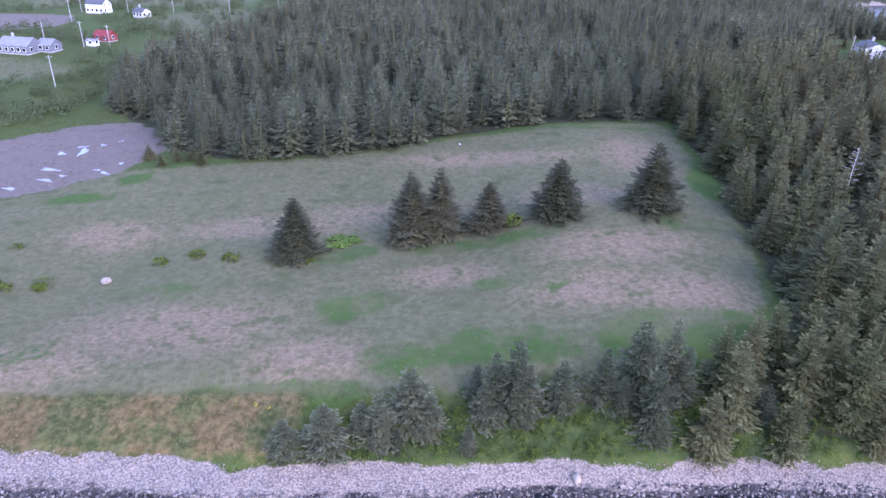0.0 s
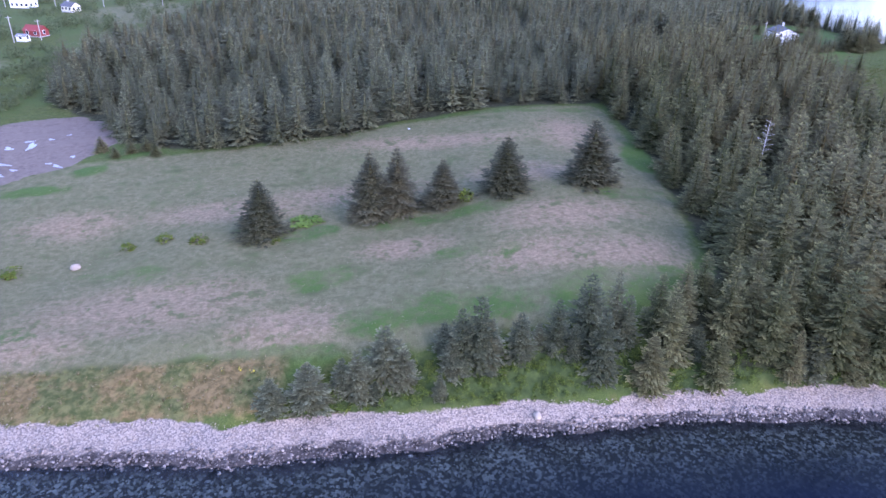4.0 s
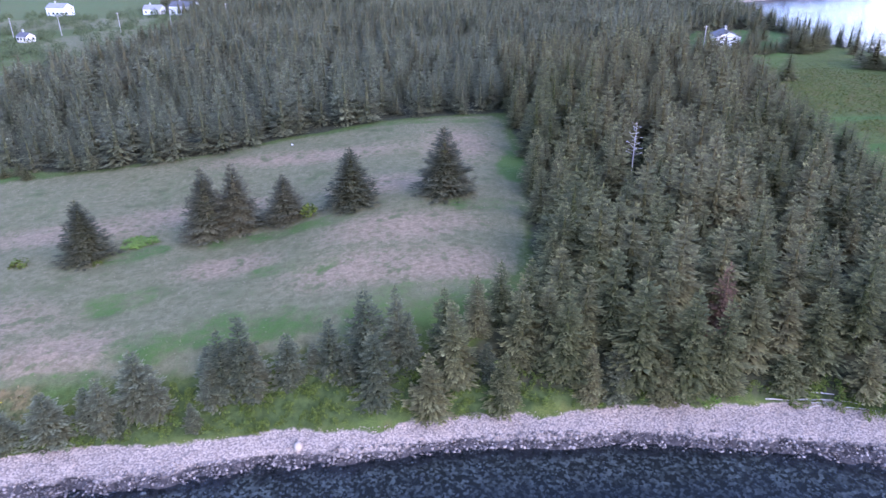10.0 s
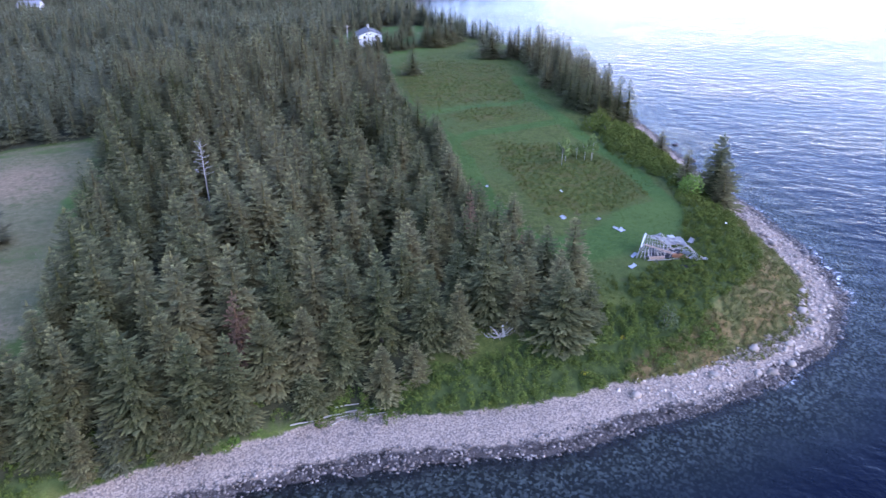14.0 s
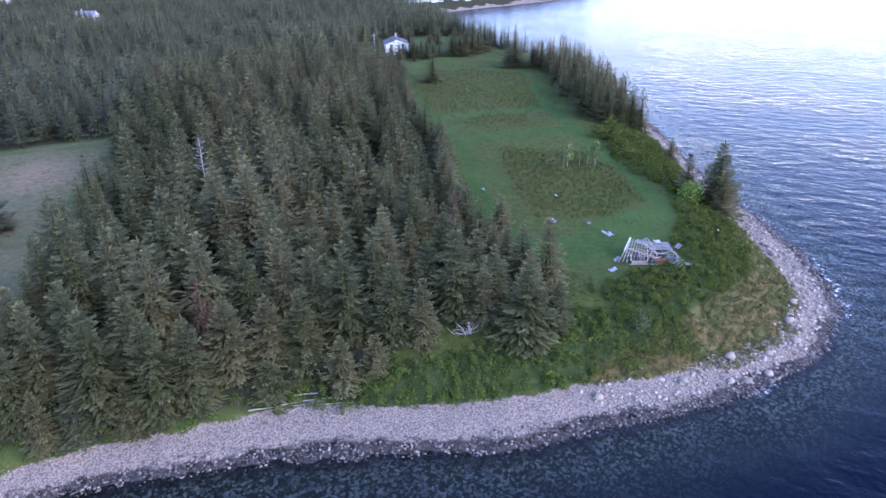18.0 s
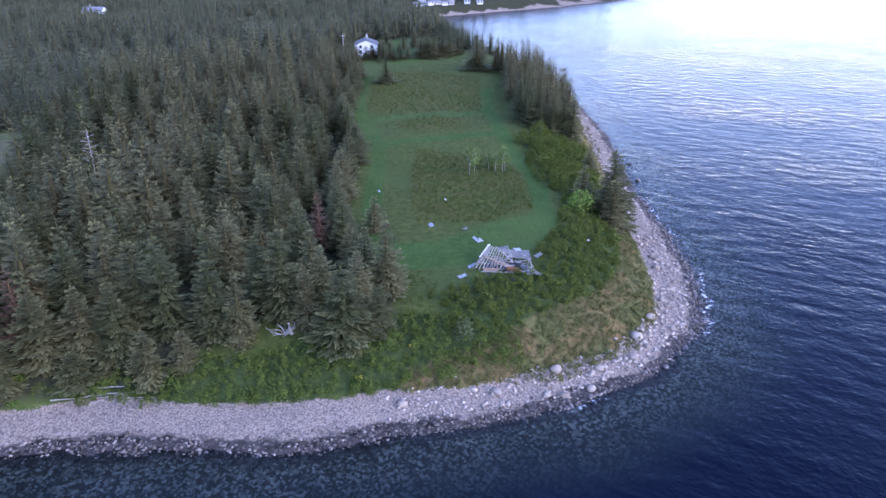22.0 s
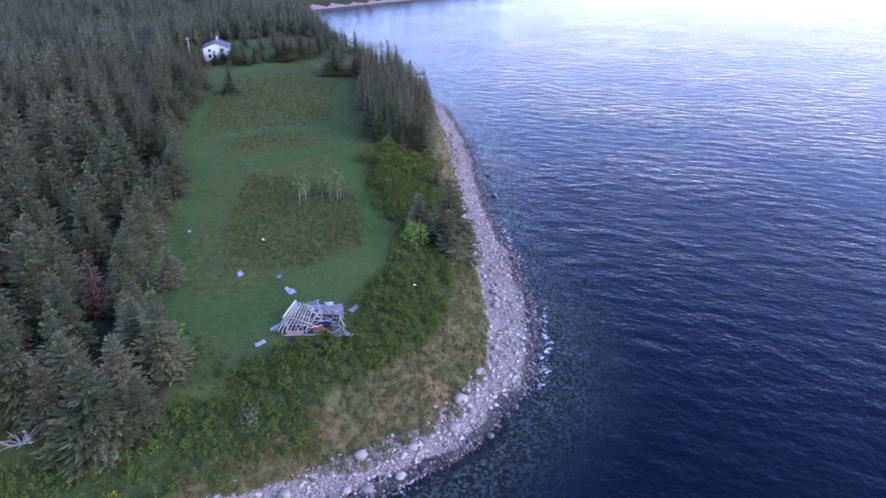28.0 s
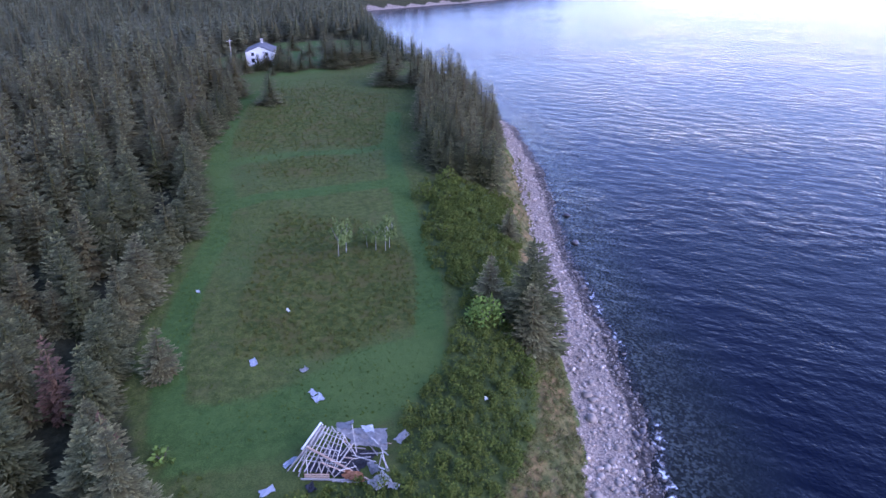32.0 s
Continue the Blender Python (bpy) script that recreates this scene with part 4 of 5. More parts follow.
def leaf_dome(rng, n, size, flat=0.8):
    """Leaves in loose clusters over a dome eight high and eight across."""
    V, T = [], []
    heads = rng.normal(0, 1, (max(5, n // 14), 3))
    for _ in range(n):
        c = heads[rng.integers(0, len(heads))] + rng.normal(0, 0.45, 3)
        c = c / np.linalg.norm(c)
        c[2] = abs(c[2])
        p = c * np.array([4.0, 4.0, 8.0 * flat]) * rng.uniform(0.62, 1.08) + np.array([0, 0, 0.3])
        n1 = rng.normal(0, 1, 3)
        n1 /= np.linalg.norm(n1)
        n2 = np.cross(n1, c + rng.normal(0, 0.4, 3))
        n2 /= np.linalg.norm(n2) + 1e-6
        s = size * rng.uniform(0.6, 1.4)
        k = len(V)
        V += [p - n1 * s, p + n2 * s * 0.6, p + n1 * s, p - n2 * s * 0.6]
        T += [(k, k + 1, k + 2), (k, k + 2, k + 3)]
    return np.array(V, np.float32), np.array(T, np.int32)


def tuft(rng, n, lean=0.8):
    V, T = [], []
    for _ in range(n):
        a, r0 = rng.uniform(0, 6.283), rng.uniform(0, 2.2)
        o = np.array([r0 * np.cos(a), r0 * np.sin(a), 0])
        b = rng.uniform(0, 6.283)
        d = np.array([np.cos(b), np.sin(b), 0])
        s = np.array([-d[1], d[0], 0]) * rng.uniform(0.7, 1.3)
        k = len(V)
        V += [o - s, o + s, o + d * 8 * lean * rng.uniform(0.3, 1.0) + np.array([0, 0, 8 * rng.uniform(0.6, 1.0)])]
        T.append((k, k + 1, k + 2))
    return np.array(V, np.float32), np.array(T, np.int32)


ROUGH_N = [(117, 112), (121, 146), (128, 168), (134, 184), (150, 186), (153, 160), (148, 135), (140, 112)]
BUSHES = [leaf_dome(rng, 170, 0.5) for _ in range(5)]
for poly, step, lo, hi, mat, label in (
    (THICKET_E, 0.95, 0.8, 1.7, "shrub", "thicket of low green shrubs round the fallen shed"),
    (THICKET_S, 0.95, 0.8, 1.6, "shrub_lush", "green shrubs on the bank in front of the spruces"),
    (THICKET_W, 0.8, 0.5, 1.2, "shrub_lush", "bright green low growth between bank spruces and beach"),
    (ROUGH, 0.9, 0.25, 0.55, "shrub", "rough weeds between the wood and the shrubs"),
    (BANK_E, 0.6, 0.4, 0.9, "bank_herb", "yellow-green herbs on the bank of the point"),
    (BANK_N, 1.0, 0.3, 0.75, "bank_herb", "yellow-green herbs on the bank below the headland spruces"),
    (BANK, 1.4, 0.15, 0.4, "bank_herb", "yellow-green herbs on the bank above the beach"),
    (THICKET_N, 1.2, 0.9, 2.0, "shrub", "dull green shrubs along the seaward edge of the meadow"),
    (HEATH_1, 0.85, 0.25, 0.6, "heath", "brownish heath plants in the middle of the meadow"),
    (ROUGH_N, 1.9, 0.2, 0.45, "heath", "clumps of taller grass across the far meadow"),
    (HEATH_2, 1.1, 0.2, 0.45, "heath", "brownish heath plants in the meadow"),
    (HEATH_3, 1.1, 0.2, 0.45, "heath", "brownish heath plants at the far end of the meadow"),
):
    x, y = scatter(poly, step, rng, 0.6)
    gap = wave(x, y, 0.5, 0.6) + rng.normal(0, 0.5, len(x)) > (-1.7 if mat == "shrub_lush" or poly is THICKET_E else -1.0)
    x, y = x[gap], y[gap]
    wood("thicket" if hi > 0.8 else "herbs" if mat in ("bank_herb", "shrub") else "heath", BUSHES, x, y, rng.uniform(lo, hi, len(x)), rng.uniform(0.8, 1.4, len(x)), mat, label, rng)
for poly, step, lo, hi, mat, label in (
    (MEADOW, 0.62, 0.08, 0.2, "blades", "short green grass of the meadow"),
    (FIELD, 1.15, 0.06, 0.14, "tussock", "dry tussocks of the hayfield"),
    (BANK, 0.7, 0.12, 0.3, "bank_grass", "long dry grass on the bank above the beach"),
    (BANK_E, 0.6, 0.12, 0.3, "bank_grass", "long dry grass on the bare bank of the point"),
):
    x, y = scatter(poly, step, rng, 0.7)
    thin = wave(x, y, 0.21, 1.9) + rng.normal(0, 0.6, len(x)) > -0.2
    x, y = x[thin], y[thin]
    wood("grass", [tuft(rng, 9) for _ in range(4)], x, y, rng.uniform(lo, hi, len(x)), rng.uniform(1.0, 1.8, len(x)), mat, label, rng)


def shrub(x, y, h, w, mat, label, group="", name="shrub", n=150, trunk=False):
    ob = thing(name, pose(x, y, at(x, y) - 0.05, 0, 0, float(rng.uniform(0, 360))), label, "tree" if trunk else "bush", group)
    V, T = leaf_dome(rng, n, 0.34 if n > 400 else 0.55 if n > 240 else 0.75 if n > 120 else 1.0)
    lift = 0.32 * h if trunk else 0.0
    V = V * np.array([w / 8, w / 8, (h - lift) / 8], np.float32) + np.array([0, 0, lift], np.float32)
    bm = bmesh.new()
    if trunk:
        rod(bm, (0, 0, -0.3), (0.1, 0.05, h * 0.55), 0.045, 0.025)
        for k in range(4):
            a = k * 1.6 + x
            rod(bm, (0.05, 0, h * (0.25 + 0.07 * k)), (0.3 * w * math.cos(a), 0.3 * w * math.sin(a), h * 0.7), 0.035, 0.01, 5)
    else:
        for k in range(5):
            a = k * 1.26 + x
            rod(bm, (0, 0, -0.1), (0.3 * w * math.cos(a), 0.3 * w * math.sin(a), h * 0.7), 0.03, 0.01, 5)
    part("stems", bm, "bark_pale" if trunk else "bark", ob, "slender pale stems" if trunk else "")
    part("leaves", tri_mesh("leaves", V, T, mat), mat, ob)
    return ob


for x, y, h, w in ((-52.4, 77.0, 1.5, 3.2), (-39.0, 83.2, 1.3, 2.6), (-33.7, 84.5, 1.3, 2.6), (-28.2, 82.6, 1.4, 2.8), (12.4, 88.8, 2.0, 3.4), (-62, 88, 0.7, 2.4), (-57.5, 75.5, 1.8, 3.0), (-16.8, 80.6, 0.9, 1.6)):
    shrub(x, y, h, w, "shrub", "low round green bush in the dry hayfield", "bushes of the hayfield")
shrub(-13.8, 87.2, 0.9, 5.0, "shrub_bright", "low patch of bright yellow-green leaves beside a lone spruce", name="leaf_patch", n=220)
shrub(-11.6, 87.6, 0.7, 3.4, "shrub_bright", "low patch of bright yellow-green leaves beside a lone spruce", name="leaf_patch")
for x, y, h, w in ((137.0, 66.0, 4.4, 4.6), (143.6, 101.0, 3.0, 4.4), (145.4, 97.6, 2.6, 3.6), (138.2, 58.0, 2.0, 3.0), (149, 105, 3.2, 4.0), (141.2, 88.0, 2.4, 3.4)):
    shrub(x, y, h, w, "lime" if h == 4.4 else "shrub", "round bright green bush beside the dark spruces" if h == 4.4 else "rounded grey-green bush on the edge above the beach", "bushes above the beach", n=620)
for x, y, h in ((126.2, 87.2, 6.0), (127.4, 87.8, 5.4), (131.2, 87.0, 4.6), (132.4, 86.4, 5.6), (133.2, 87.2, 5.2), (130.4, 88.2, 4.2)):
    shrub(x, y, h, 2.4, "birch", "thin pale-stemmed birch with few leaves in the meadow", "birches of the meadow", "birch", 250, True)
for x, y, h, w in ((107.2, 39.8, 3.4, 2.8), (81.5, 44.0, 1.4, 1.4), (96.0, 41.0, 1.3, 1.4)):
    shrub(x, y, h, w, "shrub_dark", "grey-green half-dead bush among the green shrubs", "grey bushes", n=420)
for x, y, h, w in ((103.6, 57.6, 1.2, 2.4), (58.9, 46.9, 0.8, 2.8), (57.6, 46.4, 0.6, 2.2), (101.2, 40.4, 0.7, 0.7), (94.6, 38.8, 0.7, 0.9)):
    shrub(x, y, h, w, "flower" if w < 2 else "shrub_bright", "clump of yellow flowers on the bank" if w < 2 else "patch of bright green weeds", "weeds on the bank", "flower_clump" if w < 2 else "weed_clump", 60)
for x, y in ((-17.5, 51.5), (-16.2, 51.2), (-19.5, 51.8)):
    shrub(x, y, 0.45, 0.6, "flower", "small clump of yellow flowers on the bank", "weeds on the bank", "flower_clump", 14)
# Scrub in front of the far houses.
SCRUB = [(-140, 140), (-96, 148), (-86, 160), (-90, 176), (-98, 212), (-104, 196), (-128, 176), (-150, 160)]
SCRUB_2 = [(-180, 236), (-150, 248), (-112, 205), (-96, 214), (-86, 246), (-74, 272), (-66, 345), (-90, 420), (-190, 420), (-200, 300)]
LEAFY = [leaf_dome(rng, 230, 0.42, 0.9) for _ in range(4)]
for poly, step, lo, hi in ((SCRUB, 2.8, 1.8, 4.5), (SCRUB_2, 6.2, 2.2, 5.0)):
    x, y = scatter(poly, step, rng, 0.7)
    thin = wave(x, y, 0.11, 0.9) + rng.normal(0, 0.5, len(x)) > -0.15
    thin &= ~inside(LOT_2, x, y) & (np.hypot(x + 128, y - 227) > 13) & (np.hypot(x + 116, y - 242) > 8) & (np.hypot(x + 149, y - 312) > 10)
    x, y = x[thin], y[thin]
    wood("scrub", LEAFY, x, y, rng.uniform(lo, hi, len(x)), rng.uniform(1.0, 1.6, len(x)), "shrub_dark", "leafy scrub between lot and houses", rng)
for x, y, h in ((-52.4, 121.4, 2.6), (-44.6, 121.0, 2.8), (-50, 123.6, 3.2), (-56.5, 126, 3.4), (-47.2, 124, 3.4)):
    plant_spruce(x, y, h, int(rng.integers(0, len(KINDS))), 40 * x, "small spruce at the corner of the gravel lot", "spruces by the lot", None, 2.1)

# ---- the stony beach ----


def rock(rng, sub):
    bm = bmesh.new()
    bmesh.ops.create_icosphere(bm, subdivisions=sub, radius=1.0)
    for v in bm.verts:
        v.co *= rng.uniform(0.78, 1.15)
    q = rng.uniform(0.7, 1.2, 3) * np.array([1.1, 0.9, 0.62])
    V = np.array([v.co[:] for v in bm.verts], np.float32) * q
    T = np.array([[v.index for v in f.verts] for f in bm.faces], np.int32)
    bm.free()
    return V.astype(np.float32), T


def island_stone(name, dark, light, rough, tone, skew=1.0):
    m, nt, b = nodes_of(name)
    geo = nt.nodes.new("ShaderNodeNewGeometry")
    n = noise_of(nt, 5.0, 4)
    f = maths(nt, "ADD", maths(nt, "MULTIPLY", maths(nt, "POWER", geo.outputs["Random Per Island"], skew), 0.75), maths(nt, "MULTIPLY", n.outputs[0], 0.3))
    c = mixer(nt, f, dark, light)
    c = mixer(nt, maths(nt, "MULTIPLY", ramp(nt, noise_of(nt, 0.4, 3).outputs[0], 0.45, 0.7), 0.4), c, tone)
    nt.links.new(c, b.inputs["Base Color"])
    b.inputs["Roughness"].default_value = rough
    bump(nt, b, n.outputs[0], 0.4, 0.03)
    return m


M["shingle"] = island_stone("beach_shingle", (0.225, 0.175, 0.138), (0.49, 0.395, 0.305), 0.9, (0.33, 0.255, 0.195))
M["shingle_pale"] = island_stone("pale_shingle", (0.22, 0.185, 0.155), (0.66, 0.56, 0.47), 0.9, (0.42, 0.35, 0.29), 1.5)
M["shingle_sunk"] = island_stone("sunken_shingle", (0.04, 0.04, 0.035), (0.34, 0.34, 0.30), 0.8, (0.12, 0.12, 0.10))
M["shingle_wet"] = island_stone("wet_shingle", (0.022, 0.018, 0.018), (0.40, 0.34, 0.29), 0.45, (0.05, 0.036, 0.034), 2.0)
ROCKS = [rock(rng, 1) for _ in range(7)]


def strew(name, n, dlo, dhi, slo, shi, mat, label, xlo=-60, xhi=198):
    """Stones lying along the shore, between two distances from the water."""
    k = n * 6
    seg = [(a, b) for a, b in zip(COAST, COAST[1:]) if a[0] > -70 and a[1] < 240 and b[0] > a[0] - 12]
    lens = np.array([math.hypot(b[0] - a[0], b[1] - a[1]) for a, b in seg])
    pick = rng.choice(len(seg), k, p=lens / lens.sum())
    u = rng.uniform(0, 1, k)
    A, B = np.array([s[0] for s in seg])[pick], np.array([s[1] for s in seg])[pick]
    C = A + (B - A) * u[:, None]
    d = (B - A)[:, :2] / lens[pick][:, None]
    off = rng.uniform(dlo, dhi, k) * np.where(dhi > 1.5, C[:, 2] / 5.5, 1.0)
    x, y = C[:, 0] - d[:, 1] * off, C[:, 1] + d[:, 0] * off
    sd_, sw_ = shore(x, y)
    ok = (sd_ < sw_ + 0.3) & (x > xlo) & (x < xhi) & (sd_ > dlo - 1.5)
    x, y = x[ok][:n], y[ok][:n]
    z = height(x, y)
    size = slo + (shi - slo) * rng.uniform(0, 1, len(x)) ** 3
    Vs, Ts, m = [], [], 0
    which, turn = rng.integers(0, len(ROCKS), len(x)), rng.uniform(0, 6.283, len(x))
    for r, (V, T) in enumerate(ROCKS):
        s = np.where(which == r)[0]
        c, q = np.cos(turn[s])[:, None], np.sin(turn[s])[:, None]
        g = size[s][:, None]
        Vs.append(np.stack([(V[:, 0] * c - V[:, 1] * q) * g + x[s][:, None], (V[:, 0] * q + V[:, 1] * c) * g + y[s][:, None], V[:, 2] * g + (z[s] + 0.25 * size[s])[:, None]], -1).reshape(-1, 3))
        Ts.append((T[None] + (m + np.arange(len(s))[:, None, None] * len(V))).reshape(-1, 3))
        m += len(s) * len(V)
    return tagged(new(name, tri_mesh(name, np.concatenate(Vs), np.concatenate(Ts), mat)), label, "stones", kind="stuff")


strew("shingle", 18500, 1.5, 5.6, 0.03, 0.12, "shingle", "pale grey shingle of the beach")
strew("coarse_shingle", 4200, 1.4, 6.4, 0.11, 0.34, "shingle_pale", "larger pale stones round the point", 96)
strew("wet_shingle", 15000, -0.8, 1.9, 0.06, 0.24, "shingle_wet", "dark weedy stones at the water's edge")
strew("sunken_stones", 6500, -12.0, -0.9, 0.08, 0.26, "shingle_sunk", "pale stones under the clear shallow water")
ROCK_MESH = []
for _ in range(6):
    V, T = rock(rng, 2)
    ROCK_MESH.append((tri_mesh("boulder", V, T, "stone"), tri_mesh("boulder", V, T, "stone_wet")))
# Larger stones, each for itself, along the point and up the east shore.
for i in range(240):
    a, b = COAST[17:26][i % 8], COAST[18:27][i % 8]
    u, off = rng.uniform(0, 1), rng.uniform(-0.6, 5.5)
    d = Vector((b[0] - a[0], b[1] - a[1])).normalized()
    x, y = a[0] + (b[0] - a[0]) * u - d.y * off, a[1] + (b[1] - a[1]) * u + d.x * off
    s = float(rng.uniform(0.16, 0.40))
    ob = part("stone", ROCK_MESH[i % 6][1 if off < 1.6 else 0], "stone", ground)
    ob.matrix_basis = pose(x, y, at(x, y) + 0.2 * s, 0, 0, 37 * i) @ Matrix.Diagonal((s, s, s, 1))
for x, y, s in ((116.3, 34.3, 0.75), (115.6, 30.8, 0.62), (133.4, 40.9, 0.7), (129.1, 37.5, 0.78), (98.3, 34.4, 0.6), (143.2, 53.5, 0.65), (145.0, 57.0, 0.6), (14.5, 44.9, 0.62), (113.8, 31.4, 0.5), (121.5, 33.5, 0.6), (108.5, 33.0, 0.5), (137.8, 44.6, 0.6), (119.0, 31.0, 0.6), (126.4, 34.2, 0.55)):
    ob = new("boulder", ROCK_MESH[int(x) % 6][0])
    ob.matrix_basis = pose(x, y, at(x, y) + 0.25 * s, 0, 0, 31 * x) @ Matrix.Diagonal((s, s, s, 1))
    tagged(ob, "pale rounded boulder lying on the stony beach", "boulder", "boulders of the beach")
for x, y, s in ((167.2, 93.6, 0.7), (172.4, 104.5, 0.6), (176.0, 127.0, 0.9)):
    ob = new("sea_rock", ROCK_MESH[int(x) % 6][1])
    ob.matrix_basis = pose(x, y, 0.05, 0, 0, 31 * x) @ Matrix.Diagonal((s, s, s, 1))
    tagged(ob, "dark wet rock rising out of the sea", "rock", "rocks in the sea")
ob = new("field_stone", ROCK_MESH[2][0])
ob.matrix_basis = pose(-44.6, 78.4, at(-44.6, 78.4) + 0.2, 0, 0, 30) @ Matrix.Diagonal((0.75, 0.6, 0.8, 1))
tagged(ob, "pale upright stone in the dry hayfield", "stone")

# ---- the fallen shed ----
SHED = (115.8, 51.0)
SZ = at(*SHED)
shed = thing("fallen_shed", (SHED[0], SHED[1], SZ), "collapsed grey wooden shed with bare rafters and torn sheet metal", "shed")


def loc(x, y, h):
    """Place in the shed's own space: x, y of the land, h over its ground."""
    return Vector((x - SHED[0], y - SHED[1], h))


def timber(name, a, b, w, h, mat="plank", label=""):
    bm = bmesh.new()
    beam(bm, loc(*a), loc(*b), w * 0.72, h * 0.8)
    return part(name, bm, mat, shed, label)


def torn_sheet(parent, name, corners, mat, label="", n=5, wrinkle=0.08, thick=0.015, seed=1):
    """A buckled sheet between four corners."""
    r = np.random.default_rng(seed)
    a, b, c, d = (Vector(p) for p in corners)
    bm = bmesh.new()
    grid = []
    for i in range(n + 1):
        for j in range(n + 1):
            u, v = i / n, j / n
            p = a.lerp(b, u).lerp(d.lerp(c, u), v)
            edge = 0.03 if i in (0, n) or j in (0, n) else 0.0
            p += Vector((r.normal(0, wrinkle * 0.5 + edge), r.normal(0, wrinkle * 0.5 + edge), abs(r.normal(0, wrinkle))))
            grid.append(bm.verts.new(p))
    for i in range(n):
        for j in range(n):
            k = i * (n + 1) + j
            bm.faces.new((grid[k], grid[k + n + 1], grid[k + n + 2], grid[k + 1]))
    made = bmesh.ops.solidify(bm, geom=bm.faces[:], thickness=thick)
    return part(name, bm, mat, parent, label)


def tangle(n):
    """Loose boards fallen every way inside the wreck."""
    r = np.random.default_rng(41)
    for k in range(n):
        cx_, cy_ = r.uniform(115.6, 120.6), r.uniform(48.6, 52.8)
        cz_, a, ln = r.uniform(0.25, 1.15), r.uniform(0, 3.14), r.uniform(0.5, 1.25)
        dz = r.uniform(-0.3, 0.3)
        timber("loose_board", (cx_ - ln * math.cos(a), cy_ - ln * math.sin(a), max(0.05, cz_ - dz)), (cx_ + ln * math.cos(a), cy_ + ln * math.sin(a), max(0.05, cz_ + dz)), float(r.uniform(0.06, 0.16)), 0.04, "plank_tan" if k % 7 == 0 else "plank")


tangle(26)
# Dark sheet added under the timbers to stand for the shade in there.
torn_sheet(shed, "shade_sheet", [loc(114.0, 51.2, 0.12), loc(116.6, 53.2, 0.14), loc(120.2, 51.0, 0.14), loc(117.4, 48.8, 0.12)], "felt", "dark sheet added for the shade inside the wreck", 6, 0.05, seed=31)
# Leaning roof frame: rafters from the ridge down to the north-east, with laths over them.
apex, ridge2, foot, footr = (116.3, 53.9, 2.0), (117.1, 53.2, 1.85), (113.2, 51.3, 0.25), (116.0, 49.8, 0.35)
for k in range(8):
    u = k / 7
    top = [apex[i] + (ridge2[i] + (0.6, -0.9, -0.2)[i] - apex[i]) * u for i in range(3)]
    low = [foot[i] + (footr[i] - foot[i]) * u for i in range(3)]
    timber("rafter", top, low, 0.075, 0.11)
for k in range(7):
    v = 0.06 + 0.125 * k + 0.03 * math.sin(5 * k)
    a = [apex[i] + (foot[i] - apex[i]) * v + (0, 0, 0.09)[i] for i in range(3)]
    b = [ridge2[i] + (0.6, -0.9, -0.2)[i] + (footr[i] - ridge2[i] - (0.6, -0.9, -0.2)[i]) * v + (0, 0, 0.09)[i] for i in range(3)]
    timber("lath", a, b, 0.07, 0.03)
timber("barge_board", (116.2, 54.0, 2.12), (114.2, 52.5, 1.15), 0.24, 0.05, "white_paint", "white-painted edge board")
timber("rafter", (114.7, 52.6, 1.35), (112.8, 51.7, 0.05), 0.10, 0.10)
timber("rafter", (114.7, 52.4, 1.30), (113.5, 50.8, 0.05), 0.10, 0.10)
timber("rafter", (116.9, 53.4, 1.95), (117.9, 51.0, 0.9), 0.09, 0.12)
timber("rafter", (117.6, 53.0, 1.5), (118.2, 50.6, 0.6), 0.09, 0.12)
timber("brace", (118.2, 51.4, 1.45), (115.9, 49.8, 0.3), 0.12, 0.12)
timber("brace", (118.6, 53.3, 1.7), (118.3, 51.0, 0.7), 0.10, 0.10)
timber("beam", (114.6, 52.3, 1.45), (118.8, 47.5, 0.35), 0.16, 0.16, "plank_tan", "long brown fallen beam")
timber("beam", (113.6, 50.4, 0.12), (117.4, 48.7, 0.15), 0.14, 0.14)
timber("post", (120.2, 50.4, 1.15), (119.9, 47.2, 0.05), 0.10, 0.10)
timber("post", (120.0, 49.6, 1.10), (119.3, 48.8, 0.02), 0.09, 0.09)
timber("post", (114.2, 50.6, 0.0), (114.3, 51.3, 1.1), 0.10, 0.10)
timber("post", (115.2, 50.1, 0.0), (115.1, 50.6, 1.2), 0.10, 0.10)
timber("post", (116.1, 49.7, 0.0), (115.3, 50.9, 1.3), 0.09, 0.09)
for k in range(3):
    timber("wall_board", (113.9, 50.35, 0.12 + 0.2 * k), (115.7, 49.6, 0.12 + 0.2 * k), 0.04, 0.18, "plank_tan", "reddish bare wall board")
for k in range(4):
    timber("loose_board", (115.8 + 0.3 * k, 49.2 - 0.2 * k, 0.15 + 0.05 * k), (117.6 + 0.2 * k, 48.9 - 0.3 * k, 0.25), 0.16, 0.03)
torn_sheet(shed, "rusty_panel", [loc(116.6, 48.9, 0.45), loc(118.0, 47.9, 0.4), loc(118.1, 48.5, 0.75), loc(116.7, 49.5, 0.8)], "rust", "rust-brown panel", seed=3)
torn_sheet(shed, "roof_sheet", [loc(117.3, 53.6, 1.35), loc(121.3, 52.4, 1.05), loc(120.7, 50.6, 0.55), loc(118.2, 51.8, 0.85)], "sheet", "buckled grey metal roof", 7, 0.12, seed=4)
torn_sheet(shed, "roof_sheet", [loc(119.3, 53.2, 1.45), loc(120.3, 52.9, 1.35), loc(120.2, 52.2, 1.2), loc(119.4, 52.5, 1.3)], "tarp", "pale sheet on the roof", 4, 0.05, seed=5)
